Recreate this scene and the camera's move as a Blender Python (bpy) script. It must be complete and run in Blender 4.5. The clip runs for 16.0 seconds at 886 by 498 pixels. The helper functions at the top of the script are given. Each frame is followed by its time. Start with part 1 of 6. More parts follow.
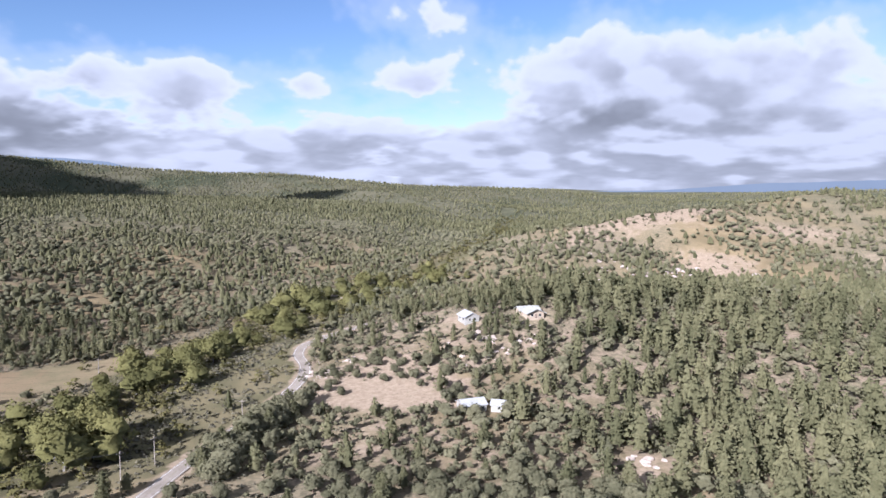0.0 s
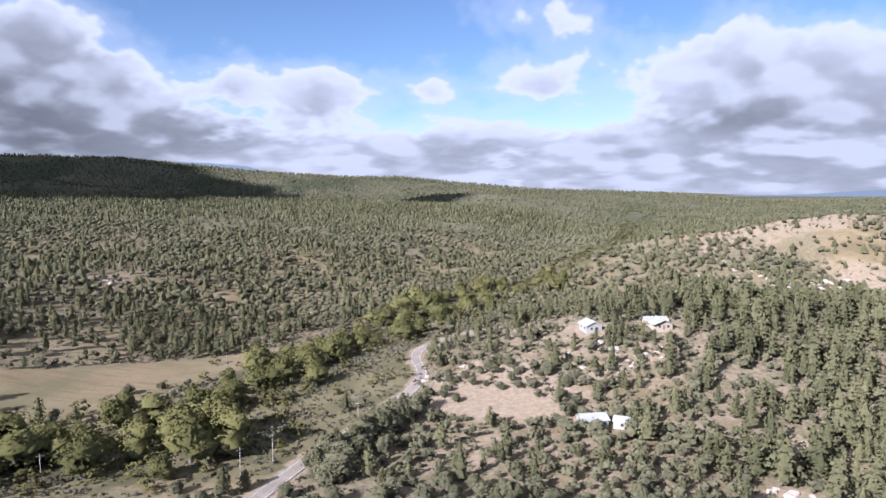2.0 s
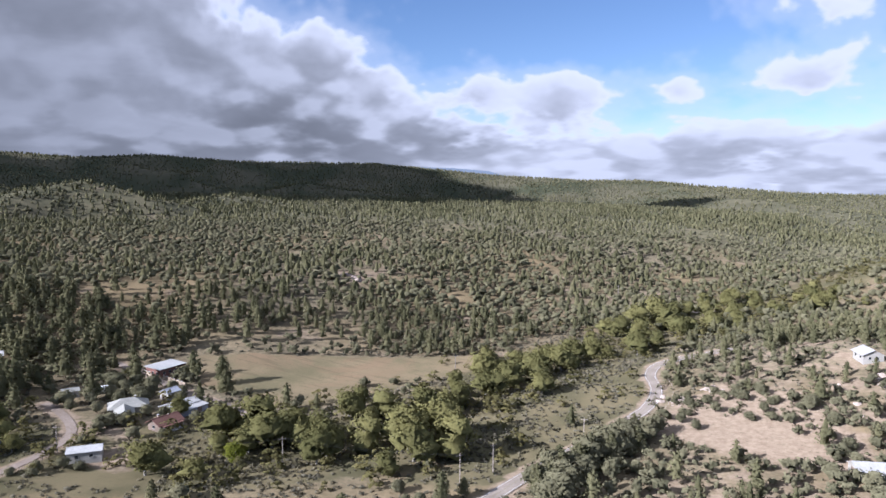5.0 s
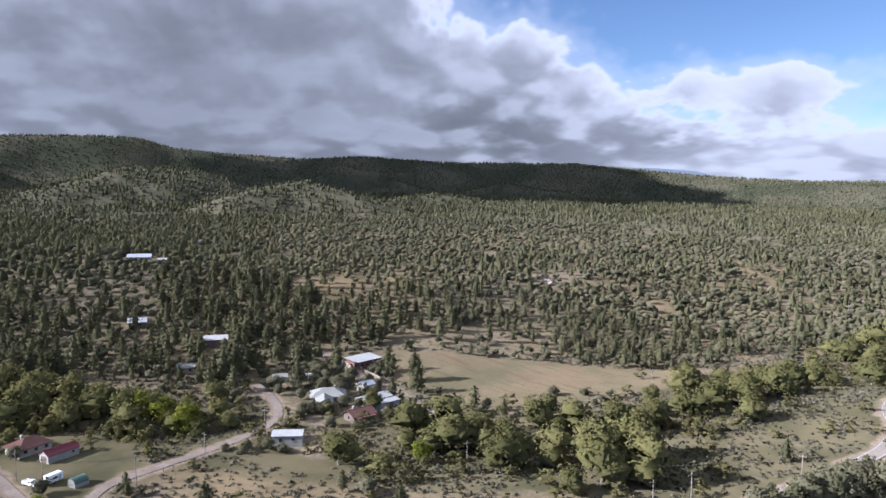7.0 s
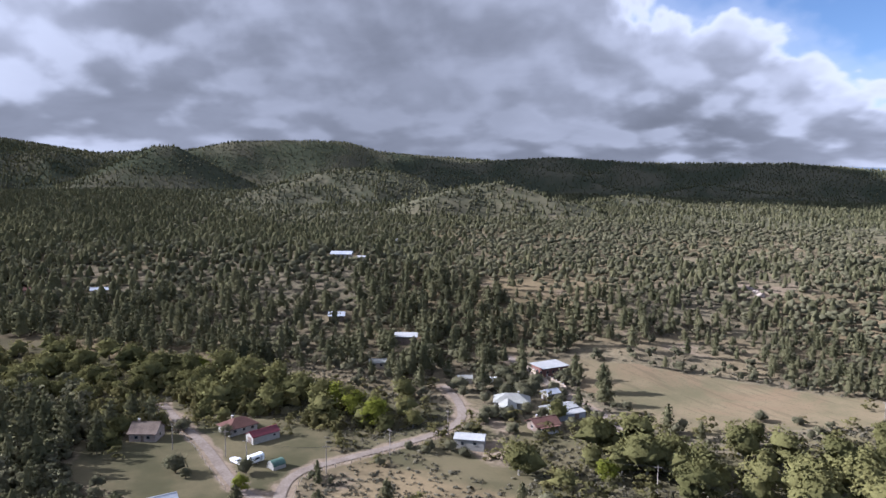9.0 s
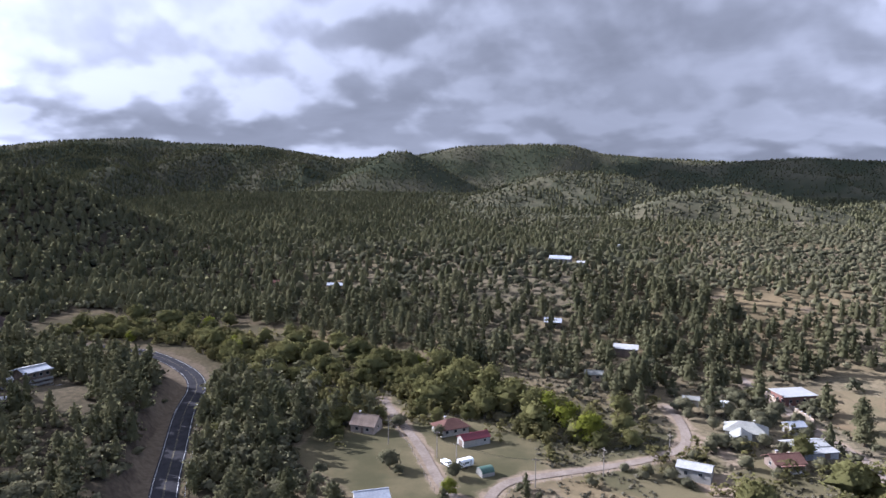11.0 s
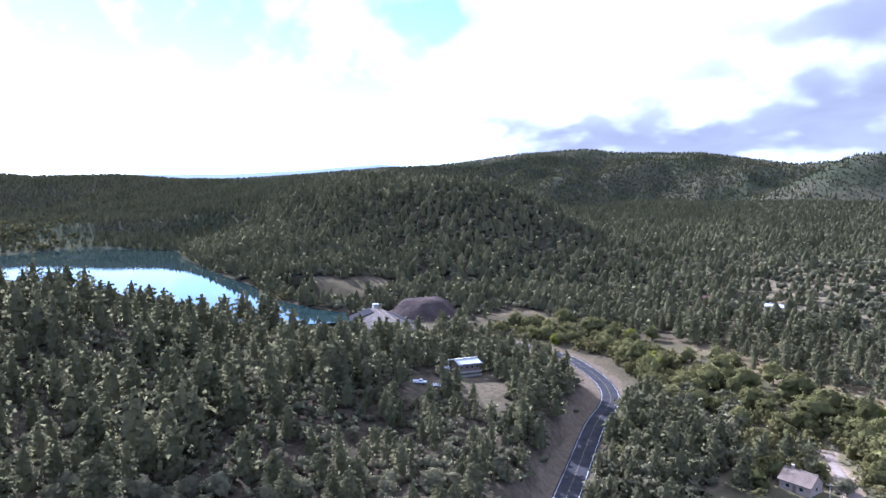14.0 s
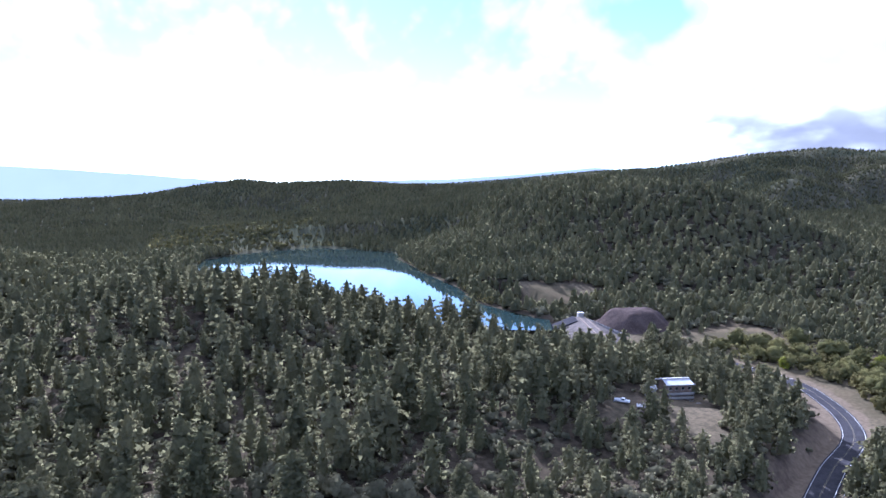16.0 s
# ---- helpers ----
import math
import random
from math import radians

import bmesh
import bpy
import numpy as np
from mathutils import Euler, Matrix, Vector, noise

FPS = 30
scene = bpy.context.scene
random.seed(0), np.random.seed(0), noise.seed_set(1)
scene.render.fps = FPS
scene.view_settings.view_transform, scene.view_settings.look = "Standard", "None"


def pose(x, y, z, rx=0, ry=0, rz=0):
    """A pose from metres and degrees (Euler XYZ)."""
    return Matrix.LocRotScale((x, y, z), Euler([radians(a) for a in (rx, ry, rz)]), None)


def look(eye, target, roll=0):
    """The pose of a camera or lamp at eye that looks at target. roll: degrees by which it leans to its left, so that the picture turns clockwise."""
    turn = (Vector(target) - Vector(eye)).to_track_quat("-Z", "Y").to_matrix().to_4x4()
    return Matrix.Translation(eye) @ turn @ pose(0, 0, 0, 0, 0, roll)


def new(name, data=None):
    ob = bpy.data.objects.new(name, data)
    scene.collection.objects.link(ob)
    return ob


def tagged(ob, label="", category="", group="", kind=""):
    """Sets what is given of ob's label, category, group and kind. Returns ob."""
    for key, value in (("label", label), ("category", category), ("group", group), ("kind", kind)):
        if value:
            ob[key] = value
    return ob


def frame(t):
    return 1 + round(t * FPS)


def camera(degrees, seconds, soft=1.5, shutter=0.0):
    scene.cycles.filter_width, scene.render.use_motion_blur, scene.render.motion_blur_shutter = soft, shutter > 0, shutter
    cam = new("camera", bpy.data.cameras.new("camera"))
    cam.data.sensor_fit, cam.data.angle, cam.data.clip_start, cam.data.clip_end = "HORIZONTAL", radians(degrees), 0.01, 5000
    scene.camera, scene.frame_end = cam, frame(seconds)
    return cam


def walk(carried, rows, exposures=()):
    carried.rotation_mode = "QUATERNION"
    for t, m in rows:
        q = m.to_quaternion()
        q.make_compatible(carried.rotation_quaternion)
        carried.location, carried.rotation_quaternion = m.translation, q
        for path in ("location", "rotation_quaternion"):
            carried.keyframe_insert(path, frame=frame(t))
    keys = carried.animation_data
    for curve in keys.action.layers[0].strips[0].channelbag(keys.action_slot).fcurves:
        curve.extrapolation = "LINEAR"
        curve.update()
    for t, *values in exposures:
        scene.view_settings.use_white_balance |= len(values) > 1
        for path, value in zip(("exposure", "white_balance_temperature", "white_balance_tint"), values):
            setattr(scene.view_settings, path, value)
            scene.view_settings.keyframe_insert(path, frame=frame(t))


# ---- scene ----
# ---- camera ----
# seconds, x, y, z in metres, heading (left of north), pitch, roll in degrees
ROWS = [
    (0.0, -0.00, -0.00, 88.00, 0.00, -5.71, -0.32),
    (0.5, 0.03, 2.30, 87.87, 2.30, -5.64, -0.32),
    (1.0, 0.06, 4.47, 87.73, 4.74, -5.60, -0.32),
    (1.5, 0.09, 6.52, 87.66, 7.20, -5.55, -0.31),
    (2.0, 0.12, 8.53, 87.52, 9.88, -5.48, -0.30),
    (2.5, 0.13, 10.51, 87.38, 12.53, -5.43, -0.29),
    (3.0, -0.07, 12.54, 87.28, 15.60, -5.38, -0.28),
    (3.5, -0.32, 14.57, 87.09, 18.72, -5.32, -0.27),
    (6.0, -3.10, 24.95, 86.60, 36.90, -5.22, -0.24),
    (6.5, -3.94, 26.62, 86.87, 41.03, -5.24, -0.32),
    (7.0, -4.81, 28.16, 87.34, 45.13, -5.28, -0.41),
    (7.5, -5.81, 29.84, 87.51, 49.13, -5.29, -0.45),
    (8.0, -7.05, 31.46, 87.57, 52.86, -5.30, -0.46),
    (10.5, -15.37, 37.25, 87.67, 73.92, -5.22, -0.43),
    (11.0, -17.86, 38.56, 87.35, 78.75, -5.16, -0.42),
    (11.5, -20.76, 39.63, 87.43, 84.47, -5.11, -0.40),
    (12.0, -23.70, 40.86, 87.31, 89.85, -5.05, -0.36),
    (12.5, -26.86, 41.91, 87.12, 95.07, -4.97, -0.31),
    (13.0, -30.08, 42.22, 87.07, 101.16, -4.87, -0.28),
    (13.5, -33.32, 42.75, 87.07, 107.31, -4.77, -0.24),
    (14.0, -36.68, 43.08, 87.25, 113.51, -4.68, -0.21),
    (14.5, -40.00, 43.30, 87.38, 118.25, -4.62, -0.18),
    (15.0, -43.13, 42.82, 87.45, 122.55, -4.56, -0.14),
    (15.5, -45.96, 41.98, 87.35, 126.62, -4.48, -0.10),
    (16.0, -48.71, 40.90, 87.22, 130.71, -4.39, -0.07),
]
cam = camera(64.5, 16.0)
walk(cam, [(t, pose(x, y, z, 90 + pitch, roll, yaw)) for t, x, y, z, yaw, pitch, roll in ROWS],
     exposures=((0.0, 1.76, 5300, 20), (3.5, 1.72, 5300, 20), (7.0, 1.74, 5250, 19), (11.0, 1.98, 5200, 21), (13.0, 2.48, 4950, 23), (14.5, 2.92, 4750, 25), (16.0, 2.8, 4750, 26)))

# ---- world, sun ----
SUN_YAW, SUN_EL = 147.0, 27.0
to_sun = Vector((-math.sin(radians(SUN_YAW)) * math.cos(radians(SUN_EL)),
                 math.cos(radians(SUN_YAW)) * math.cos(radians(SUN_EL)), math.sin(radians(SUN_EL))))


class Graph:
    """Short hand for a node tree."""

    def __init__(self, tree):
        self.tree = tree
        tree.nodes.clear()

    def node(self, kind, ins=None, **props):
        n = self.tree.nodes.new(kind)
        for k, v in props.items():
            setattr(n, k, v)
        for k, v in (ins or {}).items():
            if isinstance(v, bpy.types.NodeSocket):
                self.tree.links.new(v, n.inputs[k])
            else:
                n.inputs[k].default_value = v
        return n

    def math(self, op, a, b=0.0, clamp=False):
        return self.node("ShaderNodeMath", {0: a, 1: b}, operation=op, use_clamp=clamp).outputs[0]

    def smooth(self, v, lo, hi):
        n = self.node("ShaderNodeMapRange", {0: v, 1: lo, 2: hi, 3: 0.0, 4: 1.0}, interpolation_type="SMOOTHSTEP")
        return n.outputs[0]

    def mix(self, f, a, b, blend="MIX"):
        n = self.node("ShaderNodeMix", data_type="RGBA", blend_type=blend)
        for k, v in ((0, f), (6, a), (7, b)):
            if isinstance(v, bpy.types.NodeSocket):
                self.tree.links.new(v, n.inputs[k])
            else:
                n.inputs[k].default_value = v if k == 0 or len(v) == 4 else (*v, 1)
        return n.outputs[2]

    def noise(self, vec, scale, detail=4.0, rough=0.55, dist=0.0):
        n = self.node("ShaderNodeTexNoise", {"Scale": scale, "Detail": detail, "Roughness": rough, "Distortion": dist})
        if vec is not None:
            self.tree.links.new(vec, n.inputs["Vector"])
        return n.outputs[0]


# cloud cover: heading, height, half width, half height (degrees) and amount; gaps are negative
COVER = ((74, 9, 27, 15, 1.0), (41, 6.5, 9, 4.6, 0.60), (19, 12.5, 12, 3.2, -0.20), (30, 13.0, 7, 3.0, -0.26),
         (19.2, 6.9, 4.8, 2.2, 0.60), (26, 7.2, 2.2, 1.2, 0.16), (10.5, 7.0, 2.4, 1.4, 0.34), (2.5, 7.6, 2.6, 1.3, 0.40),
         (-14, 7.4, 11, 4.4, 0.62), (-29, 6.5, 9, 4.0, 0.34), (1, 12.8, 5, 2.2, 0.26), (-7.6, 12.4, 3, 1.8, -0.22),
         (-21, 13.0, 6, 1.4, -0.22), (106, 10, 8, 5.0, 0.44), (103, 4.4, 13, 2.2, 0.40), (113.5, 13.2, 3.2, 1.4, -0.40),
         (121, 8, 5, 4.0, -0.10), (128, 8.5, 3, 1.6, 0.14), (133, 3.4, 5, 0.9, 0.16), (116, 8.5, 4, 1.8, 0.12))
# grey undersides: heading, height, half width, half height and depth
GREY = ((62, 10, 23, 12, 0.76), (41, 4.2, 9, 3.4, 0.50), (17.6, 5.1, 5.0, 0.9, 0.42), (-16, 5.0, 12, 1.3, 0.42), (-20, 8.0, 7, 1.6, 0.22),
        (29, 5.0, 4, 2.6, 0.34), (101, 4.4, 12, 1.6, 0.52), (97, 7.2, 5, 1.6, 0.16), (110.5, 5.0, 4, 1.3, 0.42), (107, 8.2, 2.4, 0.7, 0.34),
        (130, 3.7, 4, 0.5, 0.35), (82, 12.0, 7, 3.5, 0.22), (84, 6.0, 12, 3.0, 0.30), (1, 11.6, 5, 1.2, 0.24))


def build_world():
    w = bpy.data.worlds.new("sky")
    scene.world = w
    w.use_nodes = True
    g = Graph(w.node_tree)
    sky = g.node("ShaderNodeTexSky", sky_type="NISHITA", sun_disc=False, sun_elevation=radians(SUN_EL),
                 sun_rotation=radians(-SUN_YAW), altitude=1900.0, air_density=1.0, dust_density=0.2, ozone_density=1.2)
    co = g.node("ShaderNodeTexCoord").outputs["Generated"]
    x, y, z = g.node("ShaderNodeSeparateXYZ", {0: co}).outputs
    yaw = g.math("MULTIPLY", g.math("ARCTAN2", g.math("MULTIPLY", x, -1.0), y), 180 / math.pi)
    el = g.math("MULTIPLY", g.math("ARCSINE", z), 180 / math.pi)

    def madd(a, b, c):
        return g.node("ShaderNodeMath", {0: a, 1: b, 2: c}, operation="MULTIPLY_ADD").outputs[0]

    def field(spots, base):
        """Sum of soft oval spots on the sky."""
        total = base
        for y0, e0, wy, we, amount in spots:
            u, v = madd(yaw, 1 / wy, -y0 / wy), madd(el, 1 / we, -e0 / we)
            q = madd(v, v, g.math("MULTIPLY", u, u))
            total = madd(g.math("POWER", 0.3679, q), amount, total)
        return total

    def billow(lift, turn, detail):
        """Heaped cloud density in a direction, moved up by `lift` and aside by `turn` (radians)."""
        xl = g.math("ADD", x, turn)
        zl = g.math("LOGARITHM", g.math("ADD", g.math("MAXIMUM", g.math("ADD", z, lift), 0.0), 0.055), math.e)
        heap = g.node("ShaderNodeCombineXYZ", {0: xl, 1: y, 2: g.math("MULTIPLY", zl, 0.30)}).outputs[0]
        soft = g.noise(heap, 5.2, detail, 0.54, 0.2)
        puff = g.node("ShaderNodeTexVoronoi", {"Vector": heap, "Scale": 19.0, "Detail": 0.0 if detail < 5 else 2.0, "Roughness": 0.6, "Smoothness": 1.0}, feature="SMOOTH_F1").outputs["Distance"]
        return g.math("ADD", g.math("MULTIPLY", g.math("SUBTRACT", soft, 0.5), 0.95), g.math("MULTIPLY", g.math("SUBTRACT", 0.42, puff), 0.26))

    low = g.math("SUBTRACT", 1.0, g.smooth(el, 2.2, 6.0))
    east = g.math("SUBTRACT", 1.0, g.smooth(yaw, 92.0, 118.0))
    cover = field(COVER, -0.09)
    cover = madd(g.math("MULTIPLY", low, east), 0.50, cover)
    cover = madd(g.smooth(el, 22.0, 40.0), 0.30, cover)
    here = g.math("ADD", billow(0.0, 0.0, 9.0), cover)
    slope = g.math("SUBTRACT", billow(0.0, 0.0, 2.5), billow(0.030, 0.012, 2.5))
    slope = madd(g.math("SUBTRACT", here, g.math("ADD", billow(0.012, 0.008, 9.0), cover)), 0.55, slope)
    mask = g.smooth(here, -0.01, 0.085)
    thick = g.smooth(here, 0.05, 0.5)
    top = g.smooth(slope, -0.13, 0.14)
    # long folds under the deck
    folds = g.node("ShaderNodeVectorMath", {0: co, 1: (3.2, 3.2, 9.0)}, operation="MULTIPLY").outputs[0]
    fold = g.smooth(g.noise(folds, 2.1, 7.0, 0.50, 0.4), 0.26, 0.74)
    dark = field(GREY, madd(g.math("MULTIPLY", low, east), 0.20, 0.05))
    body = g.math("MULTIPLY", dark, g.math("ADD", 0.72, g.math("MULTIPLY", fold, 0.42)))
    body = g.math("ADD", body, g.math("MULTIPLY", thick, 0.24))
    deck = field(((64, 9, 22, 14, 0.62),), 0.0)
    relief = g.math("MULTIPLY", top, madd(deck, -1.35, 1.1))
    body = g.math("MULTIPLY", body, g.math("SUBTRACT", madd(deck, -0.4, 1.4), relief))
    body = g.math("MULTIPLY", body, g.smooth(here, 0.03, 0.22))
    body = g.math("SUBTRACT", 1.0, g.math("POWER", 0.3679, g.math("MULTIPLY", g.math("MAXIMUM", body, 0.0), 1.35)))
    col = g.mix(body, (0.74, 0.74, 0.755), (0.088, 0.092, 0.096))
    v = (to_sun.x, to_sun.y, to_sun.z)
    dot = g.node("ShaderNodeVectorMath", {0: co, 1: v}, operation="DOT_PRODUCT").outputs["Value"]
    sunny = g.math("POWER", g.math("MAXIMUM", dot, 0.0), 7.0)
    gain = madd(sunny, 0.30, 0.36)
    col = g.node("ShaderNodeVectorMath", {0: col, "Scale": gain}, operation="SCALE").outputs[0]
    blue = g.node("ShaderNodeVectorMath", {0: sky.outputs[0], "Scale": 0.038}, operation="SCALE").outputs[0]
    # thin veils over the blue
    veil = g.math("MULTIPLY", g.smooth(here, -0.24, 0.0), 0.30)
    blue = g.mix(veil, blue, col)
    out = g.mix(mask, blue, col)
    bg = g.node("ShaderNodeBackground", {"Color": out, "Strength": 1.0})
    g.node("ShaderNodeOutputWorld", {0: bg.outputs[0]})
    return w


build_world()
sun_lamp = new("sun", bpy.data.lights.new("sun", "SUN"))
sun_lamp.data.energy, sun_lamp.data.angle, sun_lamp.data.color = 4.2, radians(0.6), (1.0, 0.93, 0.83)
sun_lamp.matrix_world = look(to_sun * 100, (0, 0, 0))

# ---- materials ----
def material(name):
    m = bpy.data.materials.new(name)
    m.use_nodes = True
    return m, Graph(m.node_tree)


def finish(g, col, rough=0.85, metal=0.0, bump=None, strength=0.3, dist=0.1, spec=0.3, **more):
    ins = {"Base Color": col if isinstance(col, bpy.types.NodeSocket) else (*col, 1), "Roughness": rough, "Metallic": metal,
           "Specular IOR Level": spec}
    if bump is not None:
        ins["Normal"] = g.node("ShaderNodeBump", {"Height": bump, "Strength": strength, "Distance": dist}).outputs[0]
    ins.update(more)
    if spec < 0.05 and metal == 0.0:
        # soil, stone, bark and asphalt scatter light without gloss
        dull = {"Color": ins["Base Color"], "Roughness": 0.4}
        if "Normal" in ins:
            dull["Normal"] = ins["Normal"]
        b = g.node("ShaderNodeBsdfDiffuse", dull)
    else:
        b = g.node("ShaderNodeBsdfPrincipled", ins)
    g.node("ShaderNodeOutputMaterial", {0: b.outputs[0]})


def position(g):
    return g.node("ShaderNodeNewGeometry").outputs["Position"]


def worn(name, a, b, scale=1.0, rough=0.8, metal=0.0, bump=0.2, spec=None):
    """A surface that wanders between two colours at two scales."""
    m, g = material(name)
    spec = (0.3 if rough < 0.8 else 0.03) if spec is None else spec
    co = g.node("ShaderNodeTexCoord").outputs["Object"]
    n = g.math("MULTIPLY", g.math("ADD", g.noise(co, 0.35 * scale, 4), g.noise(co, 3.0 * scale, 5)), 0.5)
    finish(g, g.mix(g.smooth(n, 0.35, 0.65), a, b), rough, metal, g.noise(co, 9 * scale, 4), bump, 0.03, spec)
    return m


def foliage(name, dark, light, near=False, grain=1.1):
    """Leaves: varied from tree to tree, from clump to clump and in broad drifts."""
    m, g = material(name)
    if near:
        tree = g.node("ShaderNodeObjectInfo").outputs["Random"]
    else:
        tree = g.node("ShaderNodeAttribute", attribute_name="tint").outputs["Fac"]
    leaf = g.node("ShaderNodeNewGeometry").outputs["Random Per Island"]
    drift = g.noise(position(g), 0.012, 3)
    v = g.math("ADD", g.math("MULTIPLY", tree, 0.55), g.math("MULTIPLY", leaf, 0.16))
    v = g.math("ADD", v, g.math("MULTIPLY", g.smooth(drift, 0.3, 0.7), 0.25), True)
    col = g.mix(v, dark, light)
    way = g.node("ShaderNodeAttribute", attribute_name="leaf_way").outputs["Vector"]
    way = g.node("ShaderNodeVectorTransform", {0: way}, vector_type="NORMAL", convert_from="OBJECT", convert_to="WORLD").outputs[0]
    clump = g.node("ShaderNodeTexNoise", {"Scale": grain, "Detail": 3.0, "Roughness": 0.6, "Vector": position(g)})
    sway = g.node("ShaderNodeVectorMath", {0: clump.outputs["Color"], 1: (0.5, 0.5, 0.5)}, operation="SUBTRACT").outputs[0]
    way = g.node("ShaderNodeVectorMath", {0: sway, 1: (1.35, 1.35, 1.35), 2: way}, operation="MULTIPLY_ADD").outputs[0]
    way = g.node("ShaderNodeVectorMath", {0: way}, operation="NORMALIZE").outputs[0]
    col = g.mix(g.math("MULTIPLY", g.smooth(clump.outputs[0], 0.62, 0.36), 0.3), col, [c * 0.5 for c in dark])
    d = g.node("ShaderNodeBsdfDiffuse", {"Color": col, "Roughness": 0.8, "Normal": way})
    t = g.node("ShaderNodeBsdfTranslucent", {"Color": col, "Normal": way})
    s = g.node("ShaderNodeMixShader", {0: 0.5, 1: d.outputs[0], 2: t.outputs[0]})
    g.node("ShaderNodeOutputMaterial", {0: s.outputs[0]})
    return m


def ground_material():
    """Dry grass, bare pale soil, green creek bottoms and forest duff, mixed by painted zones and noise. Shade under the
    crowns is part of the colour.
    """
    m, g = material("ground")
    p = position(g)
    def zone(n):
        return g.node("ShaderNodeAttribute", attribute_name=n).outputs["Fac"]
    big, mid, fine = g.noise(p, 0.006, 5), g.noise(p, 0.045, 5), g.noise(p, 0.5, 5, 0.65)
    edge = g.math("MULTIPLY", g.math("SUBTRACT", g.noise(p, 0.09, 6, 0.65), 0.5), 1.1)
    far = g.smooth(g.node("ShaderNodeVectorMath", {0: p}, operation="LENGTH").outputs["Value"], 700.0, 1100.0)
    grass = g.mix(g.smooth(mid, 0.35, 0.65), (0.155, 0.12, 0.067), (0.235, 0.178, 0.1))
    duff = g.mix(g.smooth(fine, 0.35, 0.65), (0.115, 0.10, 0.065), (0.22, 0.18, 0.115))
    soil = g.mix(g.smooth(fine, 0.3, 0.7), (0.205, 0.155, 0.106), (0.29, 0.226, 0.16))
    green = g.mix(g.smooth(mid, 0.35, 0.65), (0.085, 0.078, 0.042), (0.15, 0.125, 0.07))
    field = g.mix(g.smooth(g.noise(p, 0.03, 6, 0.6), 0.35, 0.66), (0.205, 0.16, 0.095), (0.135, 0.118, 0.066))
    field = g.mix(g.math("MULTIPLY", g.smooth(g.noise(p, 0.016, 5, 0.6, 1.2), 0.48, 0.60), 0.5), field, (0.205, 0.138, 0.085))
    rows = g.noise(g.node("ShaderNodeVectorMath", {0: p, 1: (0.12, 0.9, 0.5)}, operation="MULTIPLY").outputs[0], 0.35, 3)
    field = g.mix(g.math("MULTIPLY", g.smooth(rows, 0.52, 0.66), 0.4), field, (0.10, 0.085, 0.05))
    col = g.mix(g.smooth(big, 0.40, 0.62), duff, grass)
    patch = g.math("MULTIPLY", g.smooth(g.noise(p, 0.021, 7, 0.65), 0.585, 0.66), g.math("SUBTRACT", 1.0, zone("canopy_shade")))
    col = g.mix(g.math("MULTIPLY", patch, 0.8), col, soil)
    for name, c in (("creek", green), ("field", field), ("bare", soil)):
        col = g.mix(g.smooth(g.math("ADD", zone(name), edge), 0.35, 0.62), col, c)
    # litter and brush under the woods, darkened for canopy shade; red earth in the cuts
    shaded_litter = g.mix(g.smooth(fine, 0.3, 0.7), (0.046, 0.039, 0.027), (0.088, 0.07, 0.048))
    col = g.mix(g.math("MULTIPLY", g.smooth(g.math("ADD", zone("wood"), g.math("MULTIPLY", edge, 0.5)), 0.25, 0.75), g.math("ADD", 0.22, g.math("MULTIPLY", zone("canopy_shade"), 0.6))), col, shaded_litter)
    col = g.mix(g.smooth(g.math("ADD", zone("red_earth"), g.math("MULTIPLY", edge, 0.5)), 0.35, 0.6), col, g.mix(fine, (0.055, 0.038, 0.034), (0.10, 0.068, 0.058)))
    # low scrub covers the far slopes
    scrub = g.mix(g.smooth(mid, 0.35, 0.65), (0.066, 0.07, 0.043), (0.115, 0.108, 0.068))
    col = g.mix(g.math("MULTIPLY", far, g.math("SUBTRACT", 0.85, g.math("MULTIPLY", patch, 0.25))), col, scrub)
    # south and far wood floors are coloured darker, as if under closed crowns
    col = g.mix(g.math("MULTIPLY", zone("canopy_shade"), g.math("ADD", 0.62, g.math("MULTIPLY", g.smooth(zone("wood"), 0.1, 0.5), 0.32))), col, g.mix(far, shaded_litter, g.mix(g.smooth(big, 0.4, 0.6), (0.05, 0.056, 0.034), (0.10, 0.092, 0.06))))
    # dry shrubs and tufts as dark speckle
    tuft = g.smooth(g.noise(p, 0.9, 3, 0.6), 0.56, 0.66)
    col = g.mix(g.math("MULTIPLY", tuft, 0.35), col, (0.09, 0.085, 0.05))
    col = g.node("ShaderNodeVectorMath", {0: col, "Scale": 0.85}, operation="SCALE").outputs[0]
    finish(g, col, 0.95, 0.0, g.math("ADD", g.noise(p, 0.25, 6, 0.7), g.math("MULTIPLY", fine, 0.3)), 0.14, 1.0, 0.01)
    return m


MAT_GROUND = ground_material()
MAT_PINE = foliage("pine_needles_far", (0.108, 0.110, 0.056), (0.275, 0.255, 0.135))
MAT_PINE_NEAR = foliage("pine_needles", (0.108, 0.110, 0.056), (0.275, 0.255, 0.135), True)
MAT_JUNIPER = foliage("juniper_leaf_far", (0.125, 0.122, 0.071), (0.295, 0.272, 0.160))
MAT_JUNIPER_NEAR = foliage("juniper_leaf", (0.125, 0.122, 0.071), (0.295, 0.272, 0.160), True)
MAT_COTTON = foliage("cottonwood_leaf", (0.13, 0.129, 0.051), (0.298, 0.274, 0.106), True)
MAT_YELLOW = foliage("autumn_leaf", (0.20, 0.22, 0.035), (0.36, 0.37, 0.06), True)
MAT_WILLOW = foliage("willow_leaf", (0.125, 0.119, 0.051), (0.275, 0.24, 0.096))
